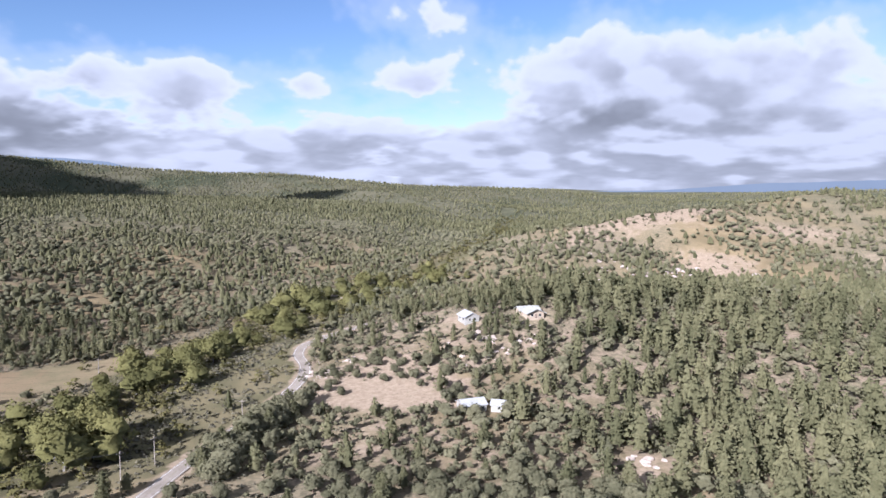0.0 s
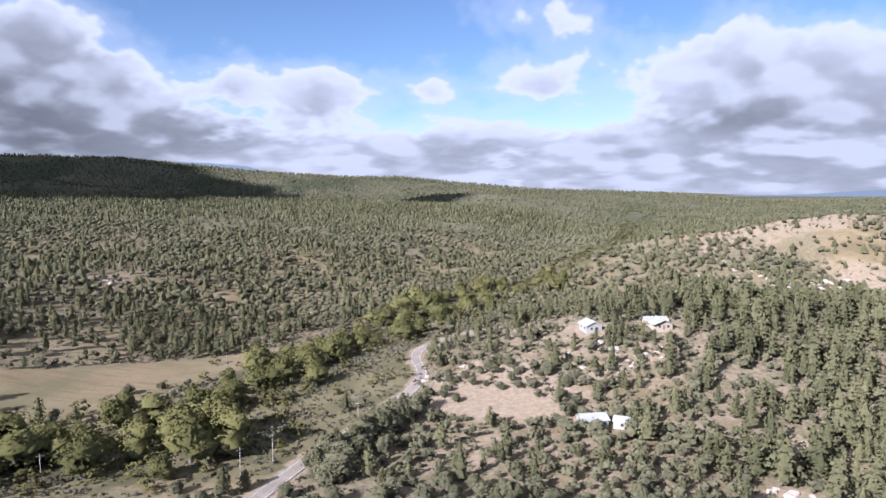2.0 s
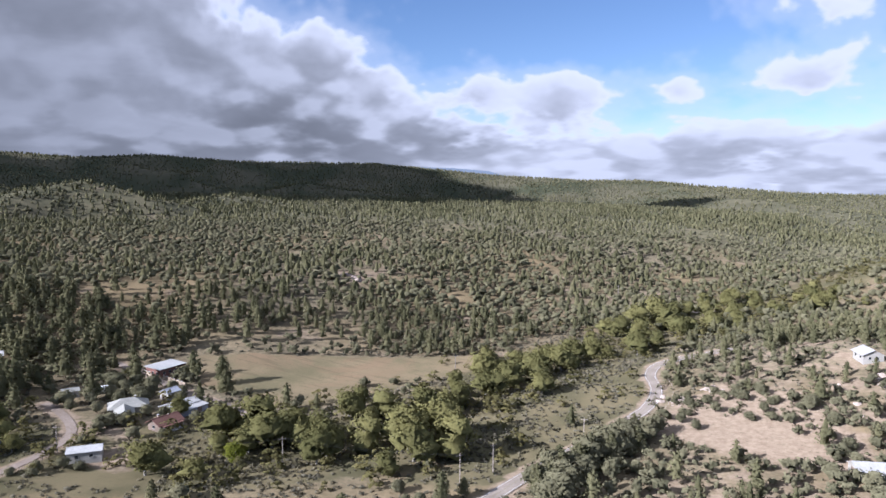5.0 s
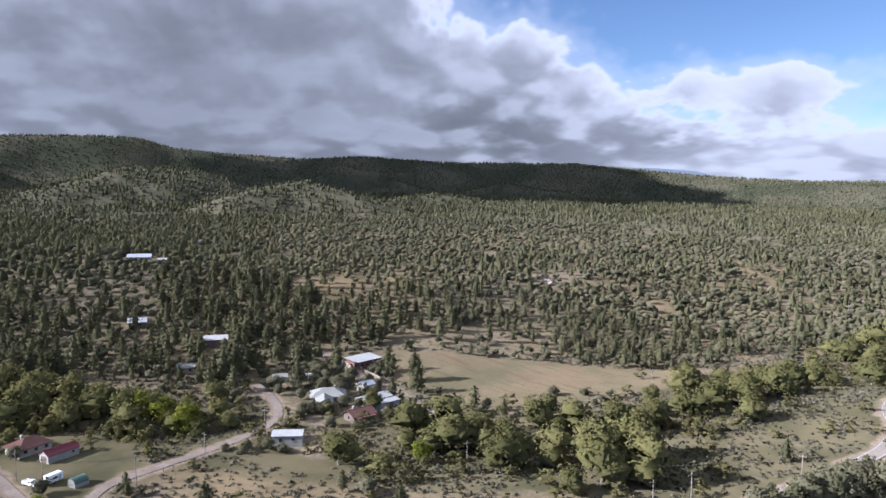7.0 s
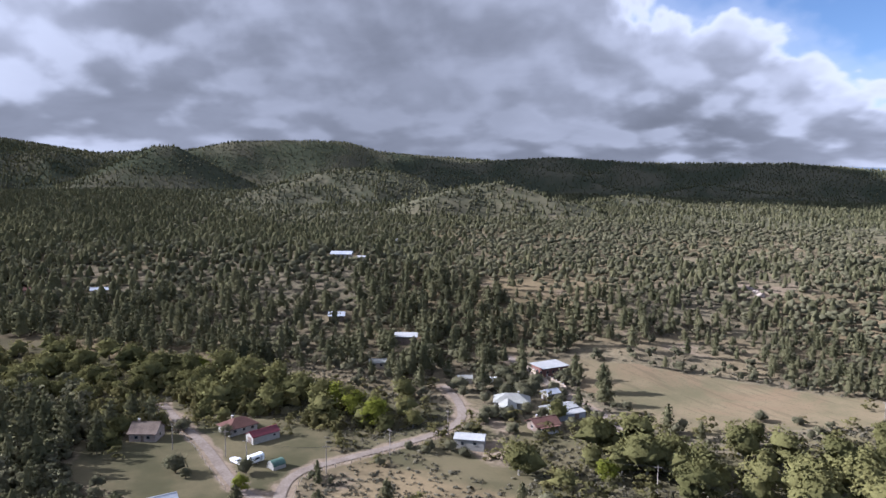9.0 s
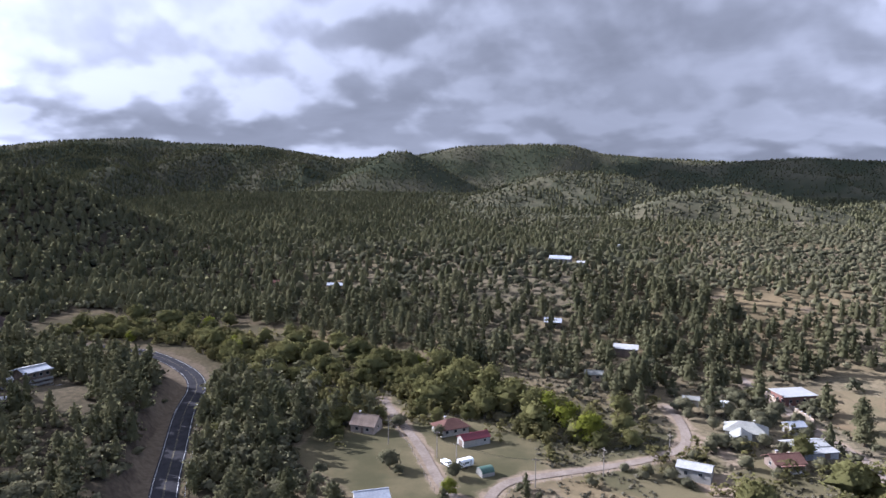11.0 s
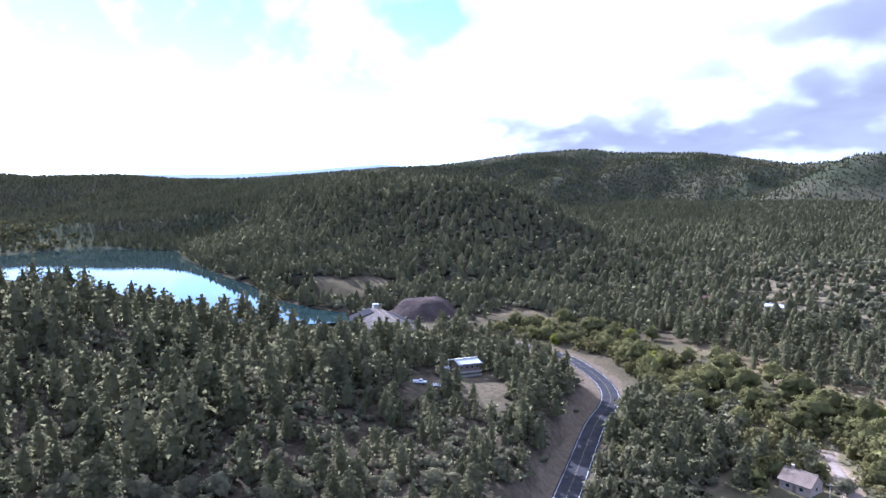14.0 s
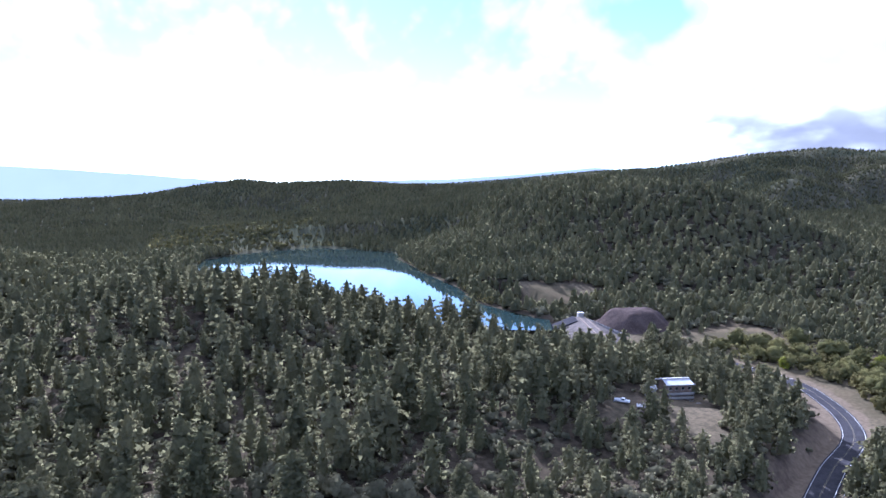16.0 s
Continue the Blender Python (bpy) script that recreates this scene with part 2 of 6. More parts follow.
MAT_SAGE = foliage("sage_leaf", (0.15, 0.14, 0.10), (0.29, 0.26, 0.18))
MAT_BARK = worn("bark", (0.10, 0.07, 0.05), (0.20, 0.14, 0.10), 2.0, 0.95)
MAT_PALE_BARK = worn("pale_bark", (0.20, 0.18, 0.15), (0.34, 0.31, 0.27), 2.0, 0.95)
MAT_ASPHALT = worn("asphalt", (0.032, 0.031, 0.034), (0.052, 0.05, 0.053), 0.6, 0.9)
MAT_PALE_ROAD = worn("weathered_asphalt", (0.165, 0.140, 0.115), (0.23, 0.197, 0.163), 0.5, 0.92)
MAT_DIRT = worn("dirt_road", (0.165, 0.132, 0.104), (0.24, 0.198, 0.16), 0.5, 0.95)
MAT_LINE = worn("road_paint", (0.40, 0.40, 0.38), (0.62, 0.62, 0.60), 2.0, 0.7)
MAT_YLINE = worn("yellow_paint", (0.12, 0.10, 0.05), (0.18, 0.15, 0.07), 2.0, 0.7)


def water_material():
    m, g = material("lake_water")
    p = position(g)
    finish(g, (0.012, 0.022, 0.022), 0.02, 0.0, g.noise(p, 0.6, 3), 0.018, 0.3, 0.5, IOR=1.333)
    return m


MAT_WATER = water_material()

MAT_WHITE_WALL = worn("white_siding", (0.25, 0.237, 0.207), (0.32, 0.305, 0.27), 0.8, 0.7)
MAT_TAN_WALL = worn("tan_stucco", (0.27, 0.215, 0.155), (0.35, 0.285, 0.215), 0.8, 0.85)
MAT_RED_WALL = worn("red_brown_boards", (0.14, 0.075, 0.06), (0.20, 0.11, 0.09), 0.8, 0.85)
MAT_WOOD_WALL = worn("dark_boards", (0.13, 0.10, 0.08), (0.21, 0.165, 0.13), 1.0, 0.9)
MAT_STONE_WALL = worn("stone_wall", (0.25, 0.20, 0.16), (0.40, 0.33, 0.27), 2.0, 0.95, 0.0, 0.5)
MAT_WHITE_ROOF = worn("white_metal_roof", (0.27, 0.266, 0.252), (0.36, 0.352, 0.335), 0.5, 0.45)
MAT_PALE_ROOF = worn("pale_shingles", (0.21, 0.205, 0.18), (0.29, 0.283, 0.25), 0.8, 0.85)
MAT_RED_ROOF = worn("red_metal_roof", (0.095, 0.014, 0.02), (0.13, 0.022, 0.03), 0.5, 0.5)
MAT_BROWN_ROOF = worn("brown_shingles", (0.11, 0.06, 0.048), (0.155, 0.088, 0.07), 0.8, 0.85)
MAT_GREEN_ROOF = worn("green_metal_roof", (0.045, 0.085, 0.063), (0.065, 0.115, 0.085), 0.5, 0.5)
MAT_GREY_ROOF = worn("grey_metal_roof", (0.24, 0.25, 0.27), (0.34, 0.35, 0.37), 0.5, 0.5)
MAT_CONCRETE = worn("concrete", (0.36, 0.35, 0.34), (0.50, 0.49, 0.47), 0.6, 0.9)
MAT_RED_EARTH = worn("dark_red_earth", (0.050, 0.039, 0.034), (0.092, 0.071, 0.062), 0.5, 0.95, 0.0, 0.6)
MAT_RIPRAP = worn("riprap_stone", (0.088, 0.076, 0.066), (0.152, 0.132, 0.117), 1.6, 0.95, 0.0, 0.9)
MAT_CHUTE = worn("stained_concrete", (0.17, 0.16, 0.155), (0.25, 0.24, 0.23), 0.6, 0.9)
MAT_ROCK = worn("pale_rock", (0.26, 0.21, 0.17), (0.38, 0.32, 0.27), 1.2, 0.95, 0.0, 0.8)
MAT_WEATHERED = worn("weathered_wood", (0.20, 0.17, 0.14), (0.32, 0.28, 0.24), 2.0, 0.95)
MAT_WHITE_PAINT = worn("white_car_paint", (0.72, 0.72, 0.71), (0.80, 0.80, 0.80), 1.0, 0.3, 0.0, 0.0, 0.5)
MAT_TYRE = worn("tyre_rubber", (0.02, 0.02, 0.02), (0.04, 0.04, 0.04), 3.0, 0.9)
MAT_CHROME = worn("wheel_metal", (0.5, 0.5, 0.5), (0.6, 0.6, 0.6), 3.0, 0.35, 0.9)


def glass_material():
    m, g = material("window_glass")
    finish(g, (0.02, 0.025, 0.03), 0.06, 0.0, None, spec=0.6)
    return m


MAT_GLASS = glass_material()


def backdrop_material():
    m, g = material("far_ridges_haze_glow")
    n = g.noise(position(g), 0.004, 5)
    # distance haze is mixed into this blue, and the ridges glow unlit
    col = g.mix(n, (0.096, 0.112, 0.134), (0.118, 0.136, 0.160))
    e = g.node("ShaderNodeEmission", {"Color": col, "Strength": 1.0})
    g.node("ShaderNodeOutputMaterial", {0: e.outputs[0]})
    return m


MAT_BACKDROP = backdrop_material()
MAT_CLOUD = worn("cloud", (0.75, 0.76, 0.78), (0.85, 0.85, 0.86), 0.01, 1.0)

# ---- the lie of the land ----
def smoothstep(v, lo, hi):
    t = np.clip((v - lo) / (hi - lo), 0, 1)
    return t * t * (3 - 2 * t)


def lattice(ix, iy, seed):
    h = (ix * 374761393 + iy * 668265263 + seed * 982451653) & 0x7FFFFFFF
    h = ((h ^ (h >> 13)) * 1274126177) & 0x7FFFFFFF
    return ((h ^ (h >> 16)) & 0xFFFF) / 65535.0


def fbm(x, y, size, octaves=4, seed=0, gain=0.5):
    """Value noise about zero, within about -0.5 to 0.5."""
    total, amp, norm = 0.0, 1.0, 0.0
    for o in range(octaves):
        u, v = np.asarray(x) / size + 31.7 * o, np.asarray(y) / size + 17.3 * o
        ix, iy = np.floor(u).astype(np.int64), np.floor(v).astype(np.int64)
        fx, fy = u - ix, v - iy
        fx, fy = fx * fx * (3 - 2 * fx), fy * fy * (3 - 2 * fy)
        a, b = lattice(ix, iy, seed + o), lattice(ix + 1, iy, seed + o)
        c, d = lattice(ix, iy + 1, seed + o), lattice(ix + 1, iy + 1, seed + o)
        total = total + amp * ((a + (b - a) * fx) * (1 - fy) + (c + (d - c) * fx) * fy - 0.5)
        norm += amp
        amp, size = amp * gain, size / 2
    return total / norm


def spline(points, step=4.0):
    """A smooth line through plan points, resampled evenly."""
    p = [Vector(q) for q in points]
    p = [2 * p[0] - p[1]] + p + [2 * p[-1] - p[-2]]
    out = []
    for a, b, c, d in zip(p, p[1:], p[2:], p[3:]):
        n = max(2, int((c - b).length / step))
        for k in range(n):
            t = k / n
            out.append(0.5 * ((2 * b) + (c - a) * t + (2 * a - 5 * b + 4 * c - d) * t * t + (3 * b - a - 3 * c + d) * t ** 3))
    out.append(p[-2])
    return np.array([(q.x, q.y) for q in out])


def near_line(x, y, line, reach=None):
    """Distance to a line and the index of its nearest sample."""
    x, y = np.asarray(x, float), np.asarray(y, float)
    best, idx = np.full(x.shape, 1e9), np.zeros(x.shape, int)
    for i, (a, b) in enumerate(line):
        d = (x - a) ** 2 + (y - b) ** 2
        m = d < best
        best[m], idx[m] = d[m], i
    return np.sqrt(best), idx


def inside(x, y, poly):
    x, y = np.asarray(x, float), np.asarray(y, float)
    hit = np.zeros(x.shape, bool)
    for (ax, ay), (bx, by) in zip(poly, poly[1:] + poly[:1]):
        cross = (ay > y) != (by > y)
        hit ^= cross & (x < (bx - ax) * (y - ay) / (by - ay + 1e-12) + ax)
    return hit


CREEK = spline([(-455, -90), (-415, -15), (-345, 35), (-295, 85), (-245, 130), (-170, 175), (-130, 222), (-122, 290),
                (-108, 365), (-84, 430), (-60, 540), (-12, 640), (40, 800), (90, 1100), (160, 1700)], 12.0)
HIGHWAY_WEST = spline([(-100, 35), (-160, 8), (-215, 0), (-249, -3), (-290, -6), (-321, -6), (-344, -12), (-369, -26),
                       (-389, -44), (-408, -80)])
HIGHWAY_NORTH = spline([(-88, 130), (-84, 165), (-81, 191), (-78, 210), (-73, 231), (-67, 256), (-62, 276), (-60, 293), (-62, 311),
                        (-69, 331), (-66, 352), (-40, 385)])
FARM_ROAD = spline([(-150, 70), (-190, 84), (-209, 95), (-214, 113), (-218, 145), (-226, 163), (-244, 172), (-262, 176)])
LANE = spline([(-192, 84), (-209, 78), (-244, 76), (-277, 72), (-300, 70)])
FIELD_TRACK = spline([(-170, 196), (-197, 211), (-227, 215), (-262, 221), (-285, 224)])
FIELD = [(-262, 250), (-211, 298), (-163, 330), (-150, 345), (-146, 305), (-158, 278), (-172, 232), (-190, 222), (-234, 226)]
CORRAL = [(-55, 266), (-52, 298), (-35, 320), (-9, 307), (8, 280), (9, 252), (-22, 255), (-50, 258)]
LAWN = [(-196, 70), (-215, 108), (-236, 118), (-262, 108), (-272, 84), (-262, 62), (-268, 40), (-240, 34), (-210, 52)]
LAKE = [(-400, -176), (-428, -196), (-440, -240), (-455, -275), (-520, -350), (-575, -438), (-660, -550), (-740, -640),
        (-735, -800), (-600, -790), (-500, -730), (-420, -620), (-395, -520), (-385, -420), (-372, -300), (-372, -214)]
FLOOR = [(-110, 180), (-95, 330), (-70, 400), (-62, 330), (-52, 280), (-72, 200)]
MEADOW = [(-508, -268), (-545, -256), (-518, -216), (-487, -206), (-472, -234)]
LAKE_Z = 8.0

# skyline of the mountains round the valley: heading and height above the eye, in degrees
SKY_YAW = (-60, -35, -14, -10, 2, 8, 13, 17, 23, 34, 45, 51, 56, 62, 65.5, 68, 71, 77, 80, 86.5, 93, 99, 101.5, 107, 113.5,
           118, 125, 130, 137, 143, 146, 150, 157, 163, 200)
SKY_EL = (-0.4, -0.6, -1.4, -0.9, -0.6, -0.1, 0.3, 0.3, 0.6, 1.6, 1.7, 2.1, 1.8, 2.2, 2.5, 3.2, 3.3, 3.1, 2.4, 2.0, 2.9, 3.0, 3.3, 2.9, 2.0,
          1.8, 1.15, 0.8, 0.7, 0.25, 0.25, 0.05, -0.5, -0.5, 1.0)


def bump_at(x, y, cx, cy, h, rx, ry, turn=0.0):
    c, s = math.cos(radians(turn)), math.sin(radians(turn))
    u, v = (x - cx) * c + (y - cy) * s, -(x - cx) * s + (y - cy) * c
    return h * np.exp(-((u / rx) ** 2 + (v / ry) ** 2))


# crests of the hills before the mountains: reach of the slopes, then plan place and height along the crest
RIDGES = (
    (175, ((18, 587, 0), (35, 601, 6), (85, 637, 23), (130, 660, 35), (151, 686, 43), (196, 695, 54), (249, 699, 61), (299, 723, 59), (370, 779, 66), (473, 826, 77))),
    (170, ((-886, -475, 106), (-832, -366, 103), (-798, -299, 97), (-785, -252, 96), (-777, -216, 90), (-767, -181, 79), (-752, -142, 61), (-735, -102, 43), (-715, -60, 20))),
    (330, ((-828, -1907, 73), (-956, -1850, 81), (-1078, -1787, 107), (-1202, -1711, 128), (-1259, -1611, 117), (-1336, -1420, 123), (-1338, -1211, 111), (-1272, -906, 104), (-1093, -641, 101))),
    (170, ((-1221, 376, 80), (-1245, 468, 104), (-1235, 550, 114), (-1188, 606, 105), (-1152, 632, 87), (-1108, 650, 68))),
    (135, ((-923, 537, 70), (-946, 598, 85), (-940, 644, 91), (-894, 675, 79), (-853, 697, 64))),
    (150, ((-986, 881, 57), (-980, 962, 66), (-949, 993, 65), (-882, 1015, 51), (-821, 1040, 33))),
    (170, ((-367, 1866, 46), (-293, 1880, 57), (-169, 1845, 55), (-49, 1802, 42), (93, 1750, 28), (171, 1694, 17))),
)


def ridges(x, y):
    """Height of the named hills, with spurs and gullies on their slopes."""
    best = np.zeros(x.shape)
    for n, (reach, crest) in enumerate(RIDGES):
        c = np.array(crest, float)
        s = np.concatenate([[0], np.cumsum(np.hypot(*np.diff(c[:, :2], axis=0).T))])
        u = np.arange(0, s[-1], 12.0)
        line = np.stack([np.interp(u, s, c[:, k]) for k in range(3)], 1)
        d, i = near_line(x, y, line[:, :2])
        w = reach * (1 + 0.9 * fbm(x, y, reach * 0.8, 3, 101 + n))
        best = np.maximum(best, line[i, 2] * np.exp(-(d / np.maximum(w, 30)) ** 1.5) + 5 * fbm(x, y, 60, 3, 111 + n) * np.exp(-d / reach))
    return best


def land0(x, y):
    x, y = np.asarray(x, float), np.asarray(y, float)
    d, i = near_line(x, y, CREEK)
    cx, cy = CREEK[i, 0], CREEK[i, 1]
    west = ((x - cx) * -1.0 + (y - cy) * 0.25) > 0
    up_west = smoothstep(d, 70, 230) * (4 - 0.038 * x + 0.012 * y)
    up_west = up_west + bump_at(x, y, -450, 175, 16, 150, 130) + bump_at(x, y, -500, 40, 8, 90, 60)
    z = np.where(west, np.maximum(up_west, 0), 0.0)
    # hills east of the valley
    z = z + bump_at(x, y, 45, 362, 21, 90, 82) + bump_at(x, y, 180, 430, 16, 110, 120)
    z = z + bump_at(x, y, 620, 820, 62, 230, 300) + bump_at(x, y, 500, 300, 40, 220, 220) + bump_at(x, y, 120, 120, 10, 90, 70)
    # ridge below the lake, hill across it, spur south of it
    z = z + bump_at(x, y, -262, -325, 32, 88, 165, -8) + bump_at(x, y, -285, -88, 14, 60, 45) + bump_at(x, y, -150, -90, 6, 70, 50)
    z = z + bump_at(x, y, 120, -300, 45, 170, 240) + bump_at(x, y, -481, -96, 7, 15, 9, 20)
    hills = bump_at(x, y, -110, -690, 74, 165, 210)
    z = (np.maximum(z, 0) ** 4 + hills ** 4) ** 0.25 + np.minimum(z, 0)
    rough = fbm(x, y, 150, 4, 3) * 9 * smoothstep(d, 60, 220)
    z = z + rough
    # mountains
    r = np.hypot(x + 30, y - 20)
    yaw = np.degrees(np.arctan2(-(x + 30), y - 20))
    yaw = np.where(yaw < -100, yaw + 360, yaw)
    top = 88 + 2450 * np.tan(np.radians(np.interp(yaw, SKY_YAW, SKY_EL)))
    foot = 1620 + 1000 * fbm(x, y, 620, 3, 11) + 800 * fbm(yaw * 40, r * 0.2, 200, 3, 17)
    rise = smoothstep(r, foot, 2450) * (1 - 0.5 * smoothstep(r, 2500, 3600))
    gully = 1 - 3.4 * np.abs(fbm(x + 60 * fbm(x, y, 300, 2, 29), y, 560, 4, 23))
    spur = 1 - 3.2 * np.abs(fbm(x, y + 40 * fbm(x, y, 200, 2, 31), 300, 3, 37))
    rise = rise * (1 - 0.30 * (1 - np.clip(spur, 0, 1)) * smoothstep(2430 - r, 0, 300))
    mount = top * rise * (1 - 0.62 * (1 - np.clip(gully, 0, 1)) * smoothstep(2430 - r, 0, 380))
    z = z * (1 - 0.92 * smoothstep(r, 1500, 2450))
    z = z + np.where(r > 900, np.maximum(mount - np.maximum(z, 0), 0), 0)
    side = np.hypot((x + 1960) / 210, (y - 300) / 260)
    z = np.maximum(z, 190 * np.clip(1.02 - 0.62 * side, 0, 0.94) ** 1.15)
    # knolls and spurs before the mountains
    for cx, cy, top, rx, ry, turn in ((-1660, 700, 130, 330, 170, 25), (-1571, -342, 122, 210, 150, -20)):
        z = np.maximum(z, (top + 16 * fbm(x, y, 120, 3, 91)) * np.exp(-(np.hypot(((x - cx) * math.cos(radians(turn)) + (y - cy) * math.sin(radians(turn))) / rx, (-(x - cx) * math.sin(radians(turn)) + (y - cy) * math.cos(radians(turn))) / ry)) ** 1.6))
    z = np.maximum(z, ridges(x, y))
    # creek bed and the lake's basin
    z = z - 2.0 * np.exp(-(d / 9.0) ** 2)
    return z


ROADS = []
for line, half in ((HIGHWAY_WEST, 4.0), (HIGHWAY_NORTH, 2.6), (FARM_ROAD, 1.7), (LANE, 1.6), (FIELD_TRACK, 2.0)):
    zs = land0(line[:, 0], line[:, 1])
    k = np.ones(15) / 15
    zs = np.convolve(np.pad(zs, 7, mode="edge"), k, "valid")
    ROADS.append((line, zs, half))


def lake_edge(x, y):
    """About the metres outside the lake (0 within)."""
    poly = np.array([q for a, b in zip(LAKE, LAKE[1:] + LAKE[:1]) for q in [(a[0] + (b[0] - a[0]) * k / 8, a[1] + (b[1] - a[1]) * k / 8) for k in range(8)]])
    d, _ = near_line(x, y, poly)
    return np.where(inside(x, y, LAKE), -d, d)


def land(x, y):
    x, y = np.asarray(x, float), np.asarray(y, float)
    z = land0(x, y)
    e = lake_edge(x, y)
    z = np.where((e < 260) & (x < -200), np.minimum(z, LAKE_Z + 0.9 + (0.13 + 0.23 * smoothstep(y - 0.45 * x, -330, -180)) * np.clip(e, 0, 300) + 0.6 * smoothstep(-x, 520, 640) * np.clip(e - 90, 0, 300)), z)
    rim = (e < 14) & (y < -200)
    z = np.where(rim, np.maximum(z, LAKE_Z + 0.9), z)
    z = np.where(e < 0, LAKE_Z - 0.15 * np.clip(-e, 0, 30) - 0.3, z)
    for line, zs, half in ROADS:
        d, i = near_line(x, y, line)
        w = 1 - smoothstep(d, half + 2.5, half + 14)
        z = z * (1 - w) + (zs[i] - 0.12) * w
    # the rock cut above the highway
    line, zs, half = ROADS[0]
    d, i = near_line(x, y, line)
    cut = smoothstep(d, half + 2.5, half + 10) * (1 - smoothstep(d, 26, 60)) * smoothstep(-x, 165, 200) * smoothstep(x, -350, -315)
    return z + np.where(y < line[i, 1], 6.5 * cut, 0)


def spread(lo, hi, n, mid, fine):
    """n coordinates from lo to hi, about `fine` apart round mid."""
    t = np.linspace(-1, 1, n)
    k = 4.2
    s = np.sinh(k * t) / math.sinh(k)
    out = np.where(s < 0, mid + s * (mid - lo), mid + s * (hi - mid))
    return out


def mesh_from(name, verts, faces, mat=None, smooth=False):
    me = bpy.data.meshes.new(name)
    verts, faces = np.asarray(verts, np.float32), np.asarray(faces, np.int32)
    k = faces.shape[1]
    me.vertices.add(len(verts))
    me.vertices.foreach_set("co", verts.ravel())
    me.loops.add(faces.size)
    me.loops.foreach_set("vertex_index", faces.ravel())
    me.polygons.add(len(faces))
    me.polygons.foreach_set("loop_start", np.arange(0, faces.size, k, dtype=np.int32))
    me.polygons.foreach_set("use_smooth", np.full(len(faces), smooth, bool))
    me.update(calc_edges=True)
    if mat:
        me.materials.append(mat)
    return me


def paint(me, name, values):
    a = me.attributes.new(name, "FLOAT", "POINT")
    a.data.foreach_set("value", np.asarray(values, np.float32))


def soft_inside(x, y, poly, soft=6.0):
    pts = np.array([q for a, b in zip(poly, poly[1:] + poly[:1]) for q in [(a[0] + (b[0] - a[0]) * k / 6, a[1] + (b[1] - a[1]) * k / 6) for k in range(6)]])
    d, _ = near_line(x, y, pts)
    return np.clip(0.5 + np.where(inside(x, y, poly), d, -d) / (2 * soft), 0, 1)


def bare_zone(x, y):
    b = soft_inside(x, y, CORRAL, 7)
    for cx, cy, much, rx, ry in ((205, 690, 0.9, 95, 52), (150, 675, 0.6, 60, 12), (215, 570, 0.75, 60, 34), (125, 650, 0.75, 60, 26), (255, 740, 0.75, 60, 40), (330, 650, 0.62, 80, 36),
                                 (36, 309, 0.62, 26, 16), (18, 294, 0.62, 20, 12), (52, 318, 0.5, 24, 12), (57, 190, 0.9, 8, 10), (80, 241, 0.85, 12, 8), (-25, 221, 0.6, 9, 24),
                                 (-318, -46, 0.85, 14, 7), (-284, -66, 0.7, 12, 9), (-108, 590, 0.8, 40, 10), (-165, 550, 0.85, 34, 9), (-440, 657, 0.7, 40, 9), (-400, 716, 0.75, 46, 10), (-344, 747, 0.7, 46, 10),
                                 (-248, 984, 0.7, 70, 20), (-368, 898, 0.65, 60, 16), (-435, 325, 0.55, 26, 9), (-180, 1900, 0.75, 150, 60), (216, 1092, 0.5, 60, 20), (-1680, 690, 0.7, 170, 50), (-1571, -342, 0.6, 110, 40), (-509, 412, 0.6, 40, 10)):
        b = np.maximum(b, bump_at(x, y, cx, cy, much, rx, ry))
    b = np.maximum(b, bump_at(x, y, -300, 425, 0.75, 22, 26))
    b = np.maximum(b, bump_at(x, y, -484, -98, 0.48, 14, 7))
    b = np.maximum(b, np.maximum(bump_at(x, y, -222, 170, 0.65, 22, 10), bump_at(x, y, -197, 158, 0.7, 16, 9)))
    line, zs, half = ROADS[0]
    d, i = near_line(x, y, line)
    south = (y - line[i, 1]) < 0
    b = np.maximum(b, np.where(south & (d < 17) & (x < -150) & (x > -340), 0.9 * smoothstep(17 - d, 0, 6), 0))
    b = np.maximum(b, np.where(x < -325, 0.8 * (1 - smoothstep(d, half + 2, half + 8)), 0))
    for line, zs, half in ROADS[1:]:
        d, i = near_line(x, y, line)
        b = np.maximum(b, 0.75 * (1 - smoothstep(d, half + 0.5, half + 5)))
    return b


def cut_zone(x, y):
    """The rock face south of the highway."""
    line, zs, half = ROADS[0]
    d, i = near_line(x, y, line)
    return np.where((y < line[i, 1]) & (x < -150) & (x > -345), smoothstep(20 - d, 0, 6) * smoothstep(d, half + 1, half + 4), 0)


def lake_head(x, y):
    """The flat of willows where the stream enters the lake."""
    r, yaw = np.hypot(x + 30, y - 20), np.degrees(np.arctan2(-(x + 30), y - 20)) % 360
    return (r > 980) & (r < 1460) & (yaw > 139) & (yaw < 152.5)


def creek_zone(x, y):
    d, _ = near_line(x, y, CREEK)
    return np.maximum(0.9 * (1 - smoothstep(d, 12, 44)), np.maximum(0.8 * np.maximum(np.maximum(soft_inside(x, y, LAWN, 5), 0.8 * soft_inside(x, y, FLOOR, 8)), soft_inside(x, y, MEADOW, 5)), 0.8 * np.maximum(lake_head(x, y), 1 - smoothstep(lake_edge(x, y), 6, 18))))


def field_zone(x, y):
    f = np.maximum(soft_inside(x, y, FIELD, 5), soft_inside(x, y, MEADOW, 5) * 0.4)
    return f


